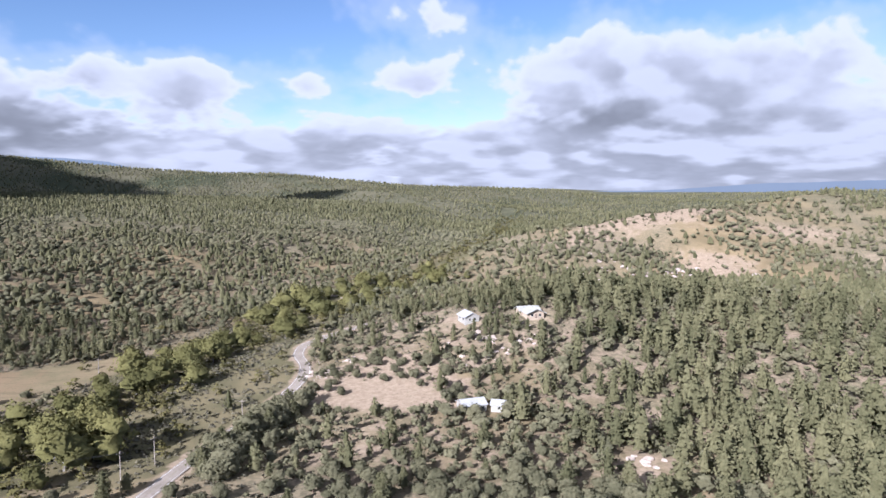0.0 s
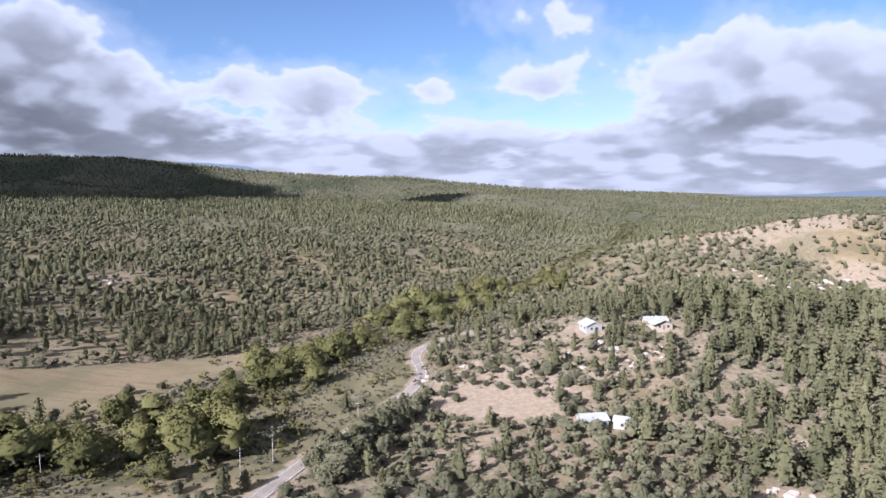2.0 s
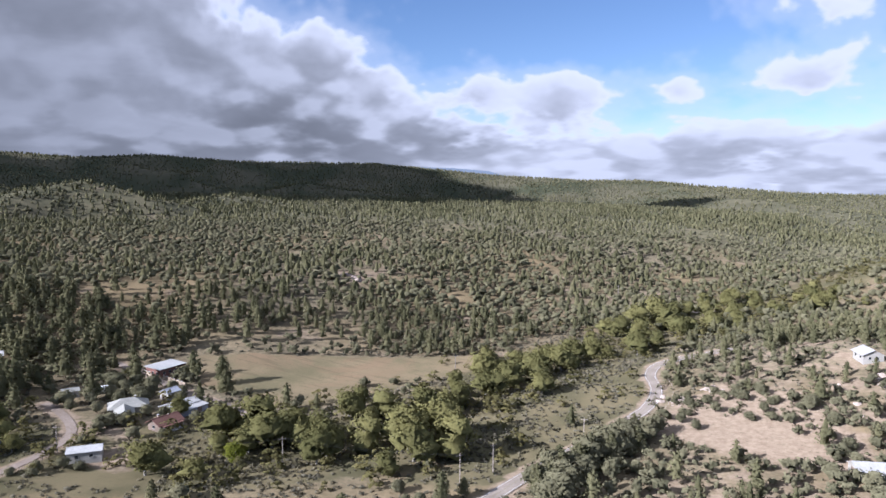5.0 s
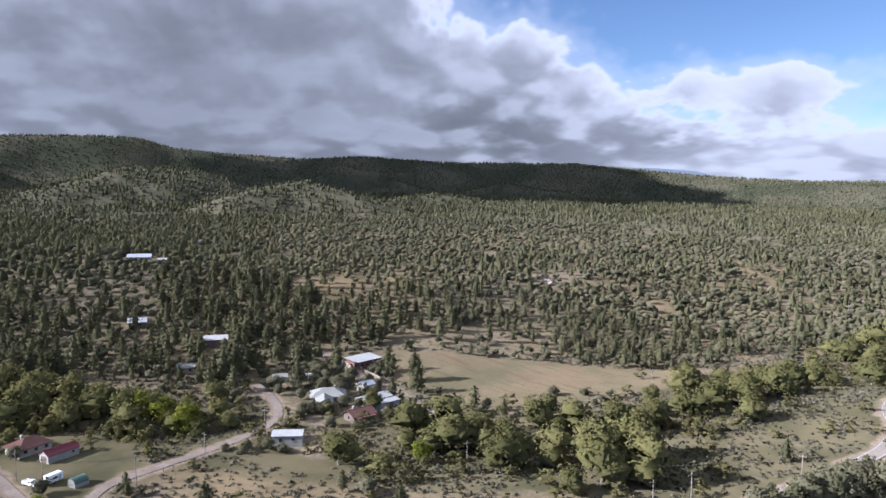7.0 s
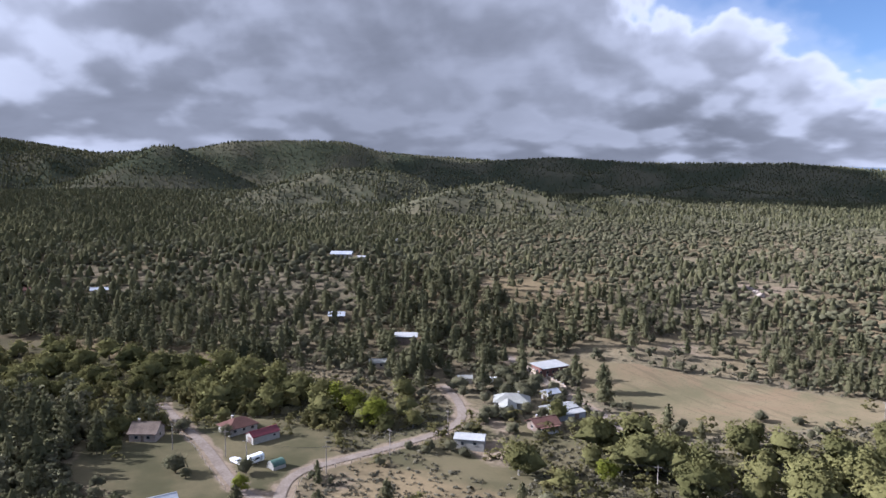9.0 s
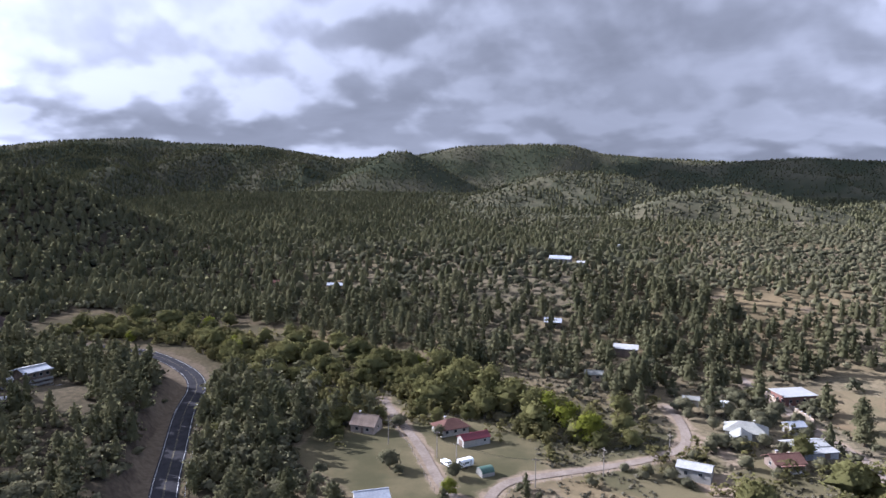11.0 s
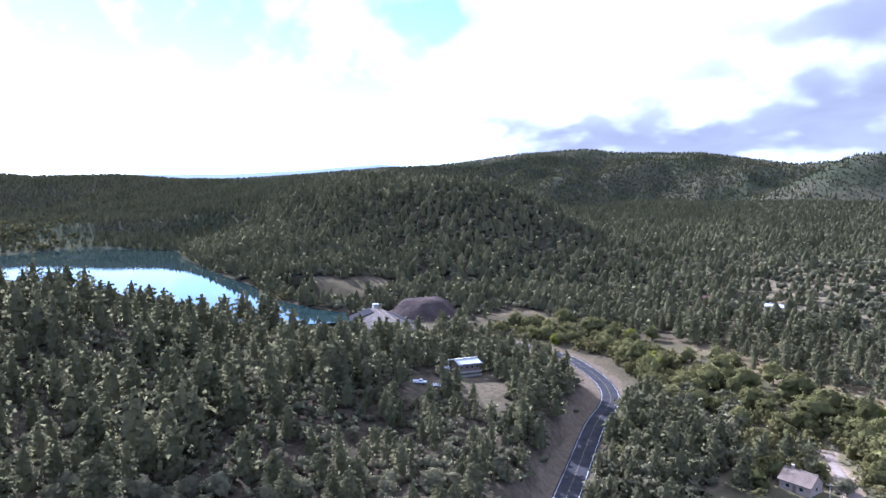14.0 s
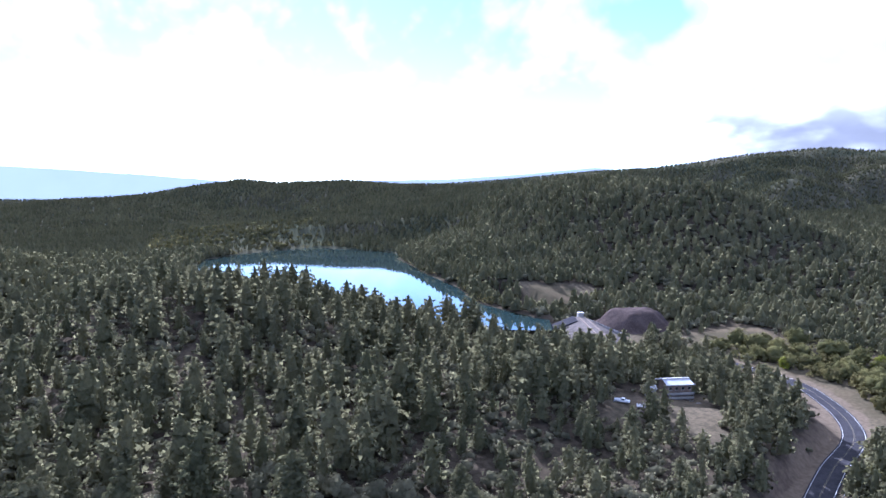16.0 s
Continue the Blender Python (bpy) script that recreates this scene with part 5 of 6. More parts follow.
def building(name, label, cat, x, y, turn, L, W, H, roof, rise, wall_mat, roof_mat, windows=(), doors=(), over=0.5, base=0.6, chimney=None, porch=None, group=""):
    root = empty_at(name, x, y, turn)
    bm = bmesh.new()
    box(bm, -L / 2, -W / 2, -base - 1.2, L / 2, W / 2, H)
    if roof == "gable":
        for sx in (-1, 1):
            a = [bm.verts.new((sx * L / 2, -W / 2, H)), bm.verts.new((sx * L / 2, W / 2, H)), bm.verts.new((sx * L / 2, 0, H + rise))]
            b = [bm.verts.new((sx * (L / 2 - 0.2), q.co.y, q.co.z)) for q in a]
            bm.faces.new(a)
            bm.faces.new(b[::-1])
            for i in range(3):
                bm.faces.new((a[i], b[i], b[(i + 1) % 3], a[(i + 1) % 3]))
    bmesh.ops.recalc_face_normals(bm, faces=bm.faces)
    part("wall", bm, wall_mat, root)
    bm = bmesh.new()
    ex, ey = L / 2 + over, W / 2 + over
    drop = rise * over / (W / 2) if roof in ("gable", "hip") else 0
    t = 0.18
    if roof == "gable":
        for s in (-1, 1):
            slab(bm, [(-ex, s * ey, H - drop + t), (ex, s * ey, H - drop + t), (ex, 0, H + rise + t), (-ex, 0, H + rise + t)], t)
    elif roof == "hip":
        k = max(L / 2 - W / 2, 0.3)
        for s in (-1, 1):
            slab(bm, [(-ex, s * ey, H - drop + t), (ex, s * ey, H - drop + t), (k, 0, H + rise + t), (-k, 0, H + rise + t)], t)
            slab(bm, [(s * ex, -ey, H - drop + t), (s * ex, ey, H - drop + t), (s * k, 0, H + rise + t)], t)
    else:
        slab(bm, [(-ex, -ey, H + t), (ex, -ey, H + t), (ex, ey, H + rise + t), (-ex, ey, H + rise + t)], t)
        if rise > 0.05:
            box(bm, -L / 2 + 0.02, W / 2 - 0.2, H - 0.1, L / 2 - 0.02, W / 2 - 0.02, H + rise * 0.93)
    bmesh.ops.recalc_face_normals(bm, faces=bm.faces)
    roof_ob = part("roof", bm, roof_mat, root)
    if roof == "gable":
        bm = bmesh.new()
        box(bm, -ex, -0.16, H + rise + 0.13, ex, 0.16, H + rise + 0.24)
        part("ridge_cap", bm, roof_mat, roof_ob)
    for side, at, low, w, h in windows:
        win = part("window", boxed(*on_side(side, at, low, w, h, 0.06, L, W, 0.05)), MAT_WHITE_WALL, root)
        part("pane", boxed(*on_side(side, at, low + 0.08, w - 0.16, h - 0.16, 0.085, L, W, 0.03)), MAT_GLASS, win)
        part("sill", boxed(*on_side(side, at, low - 0.1, w + 0.2, 0.09, 0.16, L, W, 0.14)), MAT_WHITE_WALL, win)
    for side, at, w, h in doors:
        door = part("door", boxed(*on_side(side, at, 0.05, w, h, 0.07, L, W, 0.06)), MAT_WOOD_WALL, root)
        part("handle", boxed(*on_side(side, at + w * 0.36, 1.0, 0.12, 0.06, 0.13, L, W, 0.05)), MAT_CHROME, door)
    if chimney:
        cx, cy, top = chimney
        ch = part("chimney", boxed(cx - 0.3, cy - 0.3, H, cx + 0.3, cy + 0.3, top), MAT_STONE_WALL, root)
        part("cap", boxed(cx - 0.38, cy - 0.38, top, cx + 0.38, cy + 0.38, top + 0.12), MAT_CONCRETE, ch)
    if porch:
        side, at, w, deep = porch
        s = -1 if side == "f" else 1
        ya, yb = sorted((s * W / 2, s * (W / 2 + deep)))
        p = part("porch_roof", boxed(at - w / 2, ya, H - 0.5, at + w / 2, yb, H - 0.36), roof_mat, root)
        for q in (-1, 0, 1):
            yy = s * (W / 2 + deep - 0.2)
            part("post", boxed(at + q * (w / 2 - 0.15) - 0.07, yy - 0.07, -base - 0.8, at + q * (w / 2 - 0.15) + 0.07, yy + 0.07, H - 0.5), MAT_WHITE_WALL, p)
        part("porch_floor", boxed(at - w / 2, ya, -base - 0.8, at + w / 2, yb, 0.12), MAT_CONCRETE, root)
    tagged(root, label, cat, group)
    return root


def row(side, L, n, low=1.0, w=1.2, h=1.1):
    return [(side, -L / 2 + L * (k + 0.5) / n, low, w, h) for k in range(n)]


def build_village():
    building("shed", "low white metal shed with a white roof beside a dirt yard", "shed", -206, 155, 50, 10, 6.2, 2.9, "gable", 1.0, MAT_WHITE_WALL, MAT_WHITE_ROOF,
             [("f", -2.2, 0.9, 1.1, 1.3), ("f", 2.0, 1.2, 1.2, 1.0)], [("l", 0, 1.0, 2.0)], 0.3)
    building("house", "white house with a pale hipped roof among trees", "house", -229, 188, 55, 13, 8.5, 2.8, "hip", 2.2, MAT_WHITE_WALL, MAT_PALE_ROOF,
             row("f", 13, 4) + row("l", 8, 2), [("f", 1.2, 1.0, 2.0)], 0.7, chimney=(2.5, 1.0, 5.4))
    building("house_wing", "white gabled wing with pale shingles joining a house", "house", -222.5, 181.5, 145, 8.0, 6, 2.7, "gable", 1.7, MAT_WHITE_WALL, MAT_PALE_ROOF,
             row("l", 5, 2) + row("f", 7, 2), [], 0.6)
    building("long_shed", "long white-roofed shed beside the track", "shed", -214, 199, 88, 13, 6.5, 2.8, "gable", 0.9, MAT_WHITE_WALL, MAT_WHITE_ROOF,
             row("f", 12, 3), [("l", 0, 2.4, 2.2)], 0.4)
    building("lean_to", "low open-fronted lean-to with a white roof", "shed", -208.6, 200, 88, 12, 3.4, 2.1, "shed", 0.5, MAT_GREY_ROOF, MAT_WHITE_ROOF, [], [("f", 2, 2.0, 1.9)], 0.3)
    building("garage", "small grey-white gabled garage behind a long shed", "garage", -229, 207, 88, 6, 5, 3.0, "gable", 1.1, MAT_WHITE_WALL, MAT_GREY_ROOF, [("f", 0, 1, 1, 1)], [("l", 0, 2.2, 2.2)], 0.3)
    building("cabin", "wooden cabin with a rusty brown roof and porch", "cabin", -204, 184, 86, 9, 6.5, 2.7, "gable", 1.6, MAT_WOOD_WALL, MAT_BROWN_ROOF,
             row("f", 8, 3) + [("l", 0, 1, 1.2, 1.1)], [("f", 1.3, 0.9, 2.0)], 0.8, chimney=(-2, 1, 5.0), porch=("f", 0, 8, 2.0))
    building("ranch_house", "red-brown house under a flat white roof", "house", -257, 228, 90, 13.5, 9, 3.3, "shed", 0.5, MAT_RED_WALL, MAT_WHITE_ROOF,
             row("l", 8, 3) + row("f", 12, 4), [("f", 0.0, 1.0, 2.0)], 0.6)
    building("small_shed", "small pale-roofed shed half hidden by trees", "shed", -261, 186, 60, 6, 4, 2.4, "gable", 0.9, MAT_WHITE_WALL, MAT_PALE_ROOF, [("f", 0, 1, 1, 0.9)], [("l", 0, 0.9, 1.9)], 0.3)
    building("pole_barn", "open hay barn with a bright white metal roof", "barn", -320, 187, 60, 10.5, 6, 3.6, "shed", 0.9, MAT_WOOD_WALL, MAT_WHITE_ROOF, [], [("f", -2, 3.0, 2.8)], 0.6)
    building("hillside_house", "white house with a blue-grey roof on the wooded slope", "house", -465, 209, 58, 14, 8, 3.0, "gable", 1.6, MAT_WHITE_WALL, MAT_GREY_ROOF, row("f", 12, 4), [("f", 0, 1, 2)], 0.6)
    building("outbuilding", "small white outbuilding on the wooded slope", "shed", -449, 217, 58, 6, 4, 2.5, "gable", 0.9, MAT_WHITE_WALL, MAT_WHITE_ROOF, [("f", 0, 1, 1, 1)], [], 0.3)
    building("forest_cabin", "dark cabin with a pale roof under tall pines", "cabin", -364, 167, 66, 8, 6, 2.8, "gable", 1.5, MAT_WOOD_WALL, MAT_GREY_ROOF, row("f", 7, 2), [("f", 0, 0.9, 2)], 0.6)
    building("forest_cabin", "pale-roofed cabin hidden in the pines", "cabin", -294, 160, 66, 7, 5, 2.6, "gable", 1.1, MAT_TAN_WALL, MAT_PALE_ROOF, row("f", 6, 2), [("r", 0, 0.9, 2)], 0.5)
    building("upper_house", "tan house with a grey roof among scrub", "house", -494, 61, 80, 13, 6, 2.8, "gable", 1.2, MAT_TAN_WALL, MAT_GREY_ROOF, row("f", 12, 4), [("f", 0, 1, 2)], 0.6)
    building("upper_cabin", "brown-roofed cabin on a bare knoll", "cabin", -537, 17, 85, 8, 5, 2.6, "gable", 1.2, MAT_TAN_WALL, MAT_BROWN_ROOF, row("f", 7, 2), [("f", 0, 1, 2)], 0.5)
    building("far_house", "far white-roofed house in the scrub", "house", -583, 309, 60, 8, 5, 2.8, "gable", 1.2, MAT_WHITE_WALL, MAT_WHITE_ROOF, row("f", 7, 2), [], 0.4)
    building("farmhouse", "white farmhouse with a brown-red hipped roof on a lawn", "house", -255, 89, 106, 10.5, 8, 2.7, "hip", 2.1, MAT_WHITE_WALL, MAT_BROWN_ROOF,
             row("f", 10, 3) + row("l", 7, 2), [("l", 0, 1.0, 2.0)], 0.6, chimney=(-1.5, 1.2, 5.4))
    building("red_garage", "long white garage with a bright red metal roof", "garage", -242.5, 94.5, 106, 10.2, 4.6, 2.5, "gable", 1.3, MAT_WHITE_WALL, MAT_RED_ROOF,
             [("f", 3.0, 1.2, 1.0, 0.8)], [("l", 0, 2.4, 2.1)], 0.25)
    # the dark board colour on this roof stands in for tree shade
    building("stone_house", "stone cottage under trees with a dark roof toned for their shade", "house", -262, 60, 60, 9, 7.5, 3.0, "gable", 2.6, MAT_STONE_WALL, MAT_WOOD_WALL,
             row("f", 8, 2) + [("r", 0, 1, 1.1, 1.2)], [("f", 0, 1.0, 2.0)], 0.5, chimney=(-2.5, 0, 6.6))
    building("bunkhouse", "grey-roofed bunkhouse with a white side on a lawn", "house", -203, 56, 95, 9, 6, 2.8, "gable", 1.4, MAT_WHITE_WALL, MAT_GREY_ROOF, row("f", 8, 3), [("l", 0, 1, 2)], 0.4)
    building("hill_house", "small white house with a white gabled roof on a stony hill", "house", 13, 341, 112, 9, 7.5, 2.9, "gable", 1.8, MAT_WHITE_WALL, MAT_WHITE_ROOF, [("l", -1.4, 1, 1.0, 1.1), ("l", 1.4, 1, 1.0, 1.1)] + row("b", 8, 2), [("r", 0, 1, 2)], 0.7)
    building("hill_house", "tan house with broad pale gabled roofs on a stony hill", "house", 44, 337, 104, 9, 8, 2.7, "gable", 1.7, MAT_TAN_WALL, MAT_PALE_ROOF, [("l", -2, 0.9, 1.2, 1.2), ("l", 2, 0.9, 1.2, 1.2)], [("l", 0, 1, 2)], 1.3)
    building("house_wing", "low tan wing with a broad pale roof beside a house", "house", 42, 342, 14, 9.5, 5.5, 2.3, "gable", 1.2, MAT_TAN_WALL, MAT_PALE_ROOF, row("f", 9, 2), [], 1.0)
    building("stable", "white-roofed stable at the edge of a bare corral", "stable", 11, 252, 20, 9, 7, 2.7, "gable", 1.4, MAT_WHITE_WALL, MAT_WHITE_ROOF, row("f", 9, 3), [("l", 0, 2.4, 2.4)], 0.5)
    building("stable_annex", "small white-roofed annex beside a stable", "shed", 21.5, 251.5, -12, 6, 5.5, 2.4, "gable", 1.1, MAT_WHITE_WALL, MAT_WHITE_ROOF, [("f", 0, 1, 1, 0.9)], [], 0.4)
    building("lakeside_house", "tan house with a pale roof in a forest clearing", "house", -248, -480, 150, 12, 7, 2.9, "gable", 1.4, MAT_TAN_WALL, MAT_PALE_ROOF, row("f", 11, 3), [], 0.5)


build_village()


def build_lodge():
    lodge = building("lodge", "long brown lodge with a white-edged grey roof on a wooded bench", "lodge", -307, -64, 138, 9.5, 8, 3.4, "gable", 1.0, MAT_WOOD_WALL, MAT_GREY_ROOF,
                     row("f", 10, 4, 1.2, 1.2, 1.2), [("f", 3.6, 1.0, 2.0)], 0.7, 5.0)
    lodge.matrix_basis = Matrix.Translation((0, 0, 2.2)) @ lodge.matrix_basis
    for s in (-1, 1):
        part("fascia", boxed(-5.9, s * 4.76 - 0.16, 3.05, 5.9, s * 4.76 + 0.16, 3.46), MAT_WHITE_ROOF, lodge, "white roof edge")
    part("ridge_vent", boxed(-5.6, -0.5, 4.55, 5.6, 0.5, 4.8), MAT_WHITE_ROOF, lodge, "white ridge strip")
    for z in (-0.4, -2.0, -3.6):
        part("balcony", boxed(-5.0, -5.6, z, 5.0, -3.98, z + 0.28), MAT_CHUTE, lodge, "pale balcony slab")
        part("balcony_rail", boxed(-5.0, -5.6, z + 0.3, 5.0, -5.5, z + 1.0), MAT_WHITE_WALL, lodge)
    m = lodge.matrix_basis
    for k in range(3):
        d = new("terrace_wall")
        d.matrix_basis = m @ pose(1.0 - k * 0.4, -8.2 - 2.9 * k, -3.0 - 1.2 * k)
        part("wall", boxed(-5.5, -0.25, -2.4, 5.5, 0.25, 0.0), MAT_STONE_WALL, d)
        part("coping", boxed(-5.6, -0.4, 0.0, 5.6, 0.4, 0.22), MAT_CHUTE, d, "pale concrete coping")
        part("paving", boxed(-5.5, 0.25, -2.4, 5.5, 2.6, -0.25), MAT_STONE_WALL, d)
        tagged(d, "stepped stone terrace wall with pale coping before a lodge", "wall", "terrace walls below the lodge")
    building("porch_shed", "small white-roofed porch shed beside a lodge", "shed", -293, -68, 132, 4, 3.5, 3.0, "gable", 0.8, MAT_WHITE_WALL, MAT_WHITE_ROOF, [("f", 0, 1, 1, 1)], [("l", 0, 0.9, 2)], 0.3, 2.0)
    building("pump_house", "small pale box-shaped shed beside a pickup", "shed", -275.5, -62, 118, 4.6, 3, 2.2, "shed", 0.2, MAT_TAN_WALL, MAT_CONCRETE, [], [("f", 0, 0.9, 1.9)], 0.15)


build_lodge()


def wheel(parent, x, y, r=0.38):
    bm = bmesh.new()
    bmesh.ops.create_cone(bm, cap_ends=True, segments=16, radius1=r, radius2=r, depth=0.26, matrix=pose(x, y, r, 90, 0, 0))
    bmesh.ops.bevel(bm, geom=bm.edges[:], offset=0.04, segments=1, affect="EDGES")
    w = part("wheel", bm, MAT_TYRE, parent)
    bm = bmesh.new()
    bmesh.ops.create_cone(bm, cap_ends=True, segments=12, radius1=r * 0.6, radius2=r * 0.5, depth=0.3, matrix=pose(x, y, r, 90, 0, 0))
    part("rim", bm, MAT_CHROME, w)


def pickup(x, y, turn, label):
    t = empty_at("pickup_truck", x, y, turn)
    bm = bmesh.new()
    box(bm, -2.7, -0.95, 0.45, 2.7, 0.95, 1.05)
    bmesh.ops.bevel(bm, geom=bm.edges[:], offset=0.1, segments=2, affect="EDGES")
    part("body", bm, MAT_WHITE_PAINT, t)
    bm = bmesh.new()
    v = box(bm, -0.5, -0.88, 1.0, 1.5, 0.88, 1.78)
    for k in (4, 7):
        v[k].co.x += 0.3
    for k in (5, 6):
        v[k].co.x -= 0.55
    bmesh.ops.bevel(bm, geom=bm.edges[:], offset=0.08, segments=2, affect="EDGES")
    cab = part("cab", bm, MAT_WHITE_PAINT, t)
    part("side_window", boxed(-0.1, -0.9, 1.2, 0.85, 0.9, 1.6), MAT_GLASS, cab)
    part("windscreen", boxed(0.9, -0.72, 1.15, 1.3, 0.72, 1.62), MAT_GLASS, cab)
    for s in (-1, 1):
        part("bed_side", boxed(-2.65, s * 0.86 - 0.06, 1.0, -0.5, s * 0.86 + 0.06, 1.35), MAT_WHITE_PAINT, t)
        part("headlight", boxed(2.62, s * 0.7 - 0.16, 0.75, 2.73, s * 0.7 + 0.16, 0.95), MAT_CHROME, t)
    part("tailgate", boxed(-2.68, -0.86, 1.0, -2.58, 0.86, 1.35), MAT_WHITE_PAINT, t)
    for px in (-1.7, 1.75):
        for py in (-0.86, 0.86):
            wheel(t, px, py)
    tagged(t, label, "pickup truck")


pickup(-275, -70, 108, "white pickup truck parked on a wooded bench")
pickup(-226, 82, 20, "white pickup truck parked on the lawn")


def trailer(x, y, turn, L, label):
    t = empty_at("travel_trailer", x, y, turn)
    bm = bmesh.new()
    box(bm, -L / 2, -1.2, 0.55, L / 2, 1.2, 2.9)
    bmesh.ops.bevel(bm, geom=bm.edges[:], offset=0.35, segments=3, affect="EDGES")
    body = part("body", bm, MAT_WHITE_PAINT, t)
    part("window", boxed(-0.8, -1.23, 1.6, 0.8, 1.23, 2.2), MAT_GLASS, body)
    part("door", boxed(L / 2 - 1.8, -1.24, 0.7, L / 2 - 1.0, -1.18, 2.5), MAT_CONCRETE, body)
    part("hitch", boxed(L / 2, -0.1, 0.5, L / 2 + 1.0, 0.1, 0.65), MAT_TYRE, t)
    for py in (-1.05, 1.05):
        wheel(t, 0.0, py, 0.36)
    tagged(t, label, "trailer")


trailer(-255, 195, 60, 6.5, "rounded white travel trailer under trees")
trailer(-223.5, 87, 112, 5.8, "old white travel trailer beside a green-roofed shelter")


def build_quonset(x, y, turn):
    q = empty_at("quonset_shelter", x, y, turn)
    n, r, half = 14, 1.9, 2.2
    bm = bmesh.new()
    rings = []
    for rr in (r, r - 0.12):
        for xx in (-half, half):
            rings.append([bm.verts.new((xx, -math.cos(math.pi * k / n) * rr, 1.1 + math.sin(math.pi * k / n) * rr * 0.8)) for k in range(n + 1)])
    for k in range(n):
        bm.faces.new((rings[0][k], rings[1][k], rings[1][k + 1], rings[0][k + 1]))
        bm.faces.new((rings[2][k + 1], rings[3][k + 1], rings[3][k], rings[2][k]))
        for a, b in ((0, 2), (1, 3)):
            bm.faces.new((rings[a][k], rings[a][k + 1], rings[b][k + 1], rings[b][k]))
    bmesh.ops.recalc_face_normals(bm, faces=bm.faces)
    part("roof", bm, MAT_GREEN_ROOF, q, "green arched metal roof")
    bm = bmesh.new()
    ring = [bm.verts.new((-half + 0.05, -math.cos(math.pi * k / n) * (r - 0.13), 1.1 + math.sin(math.pi * k / n) * (r - 0.13) * 0.8)) for k in range(n + 1)]
    ring += [bm.verts.new((-half + 0.05, r - 0.13, -0.5)), bm.verts.new((-half + 0.05, -r + 0.13, -0.5))]
    f = bm.faces.new(ring)
    bmesh.ops.solidify(bm, geom=[f], thickness=0.1)
    part("end_wall", bm, MAT_WHITE_WALL, q)
    for s in (-1, 1):
        part("side_wall", boxed(-half, s * (r - 0.06) - 0.06, -0.5, half, s * (r - 0.06) + 0.06, 1.1), MAT_WHITE_WALL, q)
    tagged(q, "white shelter with an arched green metal roof on a lawn", "shelter")


build_quonset(-217.5, 92, 106)


def garden_wall(a, b, n):
    """A run of tan masonry panels between posts."""
    ax, ay = a
    bx, by = b
    L = math.hypot(bx - ax, by - ay)
    w = empty_at("garden_wall", (ax + bx) / 2, (ay + by) / 2, math.degrees(math.atan2(by - ay, bx - ax)))
    for k in range(n):
        x0, x1 = -L / 2 + L * k / n, -L / 2 + L * (k + 1) / n
        part("panel", boxed(x0 + 0.2, -0.1, -1.0, x1 - 0.2, 0.1, 1.7 + 0.06 * (k % 2)), MAT_TAN_WALL, w)
        post = part("post", boxed(x0 - 0.2, -0.2, -1.0, x0 + 0.2, 0.2, 1.95), MAT_STONE_WALL, w)
        part("cap", boxed(x0 - 0.25, -0.25, 1.95, x0 + 0.25, 0.25, 2.05), MAT_CONCRETE, post)
    tagged(w, "tan masonry garden wall beside a dirt track", "wall", "garden walls at the ranch")


garden_wall((-270, 223), (-255, 219.5), 5)
garden_wall((-251, 222), (-234, 219), 6)


def power_pole(x, y, turn=0, h=9.0):
    p = empty_at("power_pole", x, y, turn)
    bm = bmesh.new()
    bmesh.ops.create_cone(bm, cap_ends=True, segments=8, radius1=0.17, radius2=0.11, depth=h + 1, matrix=pose(0, 0, (h - 1) / 2))
    part("pole", bm, MAT_WEATHERED, p)
    arm = part("crossarm", boxed(-1.1, -0.07, h - 0.8, 1.1, 0.07, h - 0.66), MAT_WEATHERED, p)
    for k in (-1, 0, 1):
        bm = bmesh.new()
        bmesh.ops.create_cone(bm, cap_ends=True, segments=6, radius1=0.05, radius2=0.03, depth=0.2, matrix=pose(k * 0.95, 0, h - 0.56))
        part("insulator", bm, MAT_CHROME, arm)
    tagged(p, "weathered wooden power pole with a crossarm", "power pole", "power poles in the valley")
    return p


POLES = ((-247, 66, 75), (-233, 80, 75), (-222, 84, 75), (-206, 104, 60), (-210, 127, 10), (-216, 152, 30), (-180, 160, 50), (-148, 182, 50), (-93, 196, 60),
         (-88, 208, 60), (-71, 243, 10), (-145, 560, 20), (-268, -85, 0), (-150, 300, 40))
for px, py, turn in POLES:
    power_pole(px, py, turn)


def build_wires(a, b, sag=1.2):
    pts = []
    za, zb = float(ground_z(a[0], a[1])) + 8.45, float(ground_z(b[0], b[1])) + 8.45
    c = bpy.data.curves.new("power_line", "CURVE")
    c.dimensions, c.bevel_depth, c.bevel_resolution = "3D", 0.025, 0
    for off in (-0.95, 0.95):
        s = c.splines.new("POLY")
        s.points.add(12)
        t = radians(a[2])
        ox, oy = math.cos(t) * off, math.sin(t) * off
        for k in range(13):
            u = k / 12
            s.points[k].co = (a[0] + (b[0] - a[0]) * u + ox, a[1] + (b[1] - a[1]) * u + oy, za + (zb - za) * u - 4 * sag * u * (1 - u), 1)
    c.materials.append(MAT_TYRE)
    tagged(new("power_line", c), "thin dark power cables slung between poles", "cable", "power cables in the valley")


for a, b in ((0, 1), (1, 2), (2, 3), (3, 4), (4, 5), (6, 7), (7, 8)):
    build_wires(POLES[a], POLES[b])


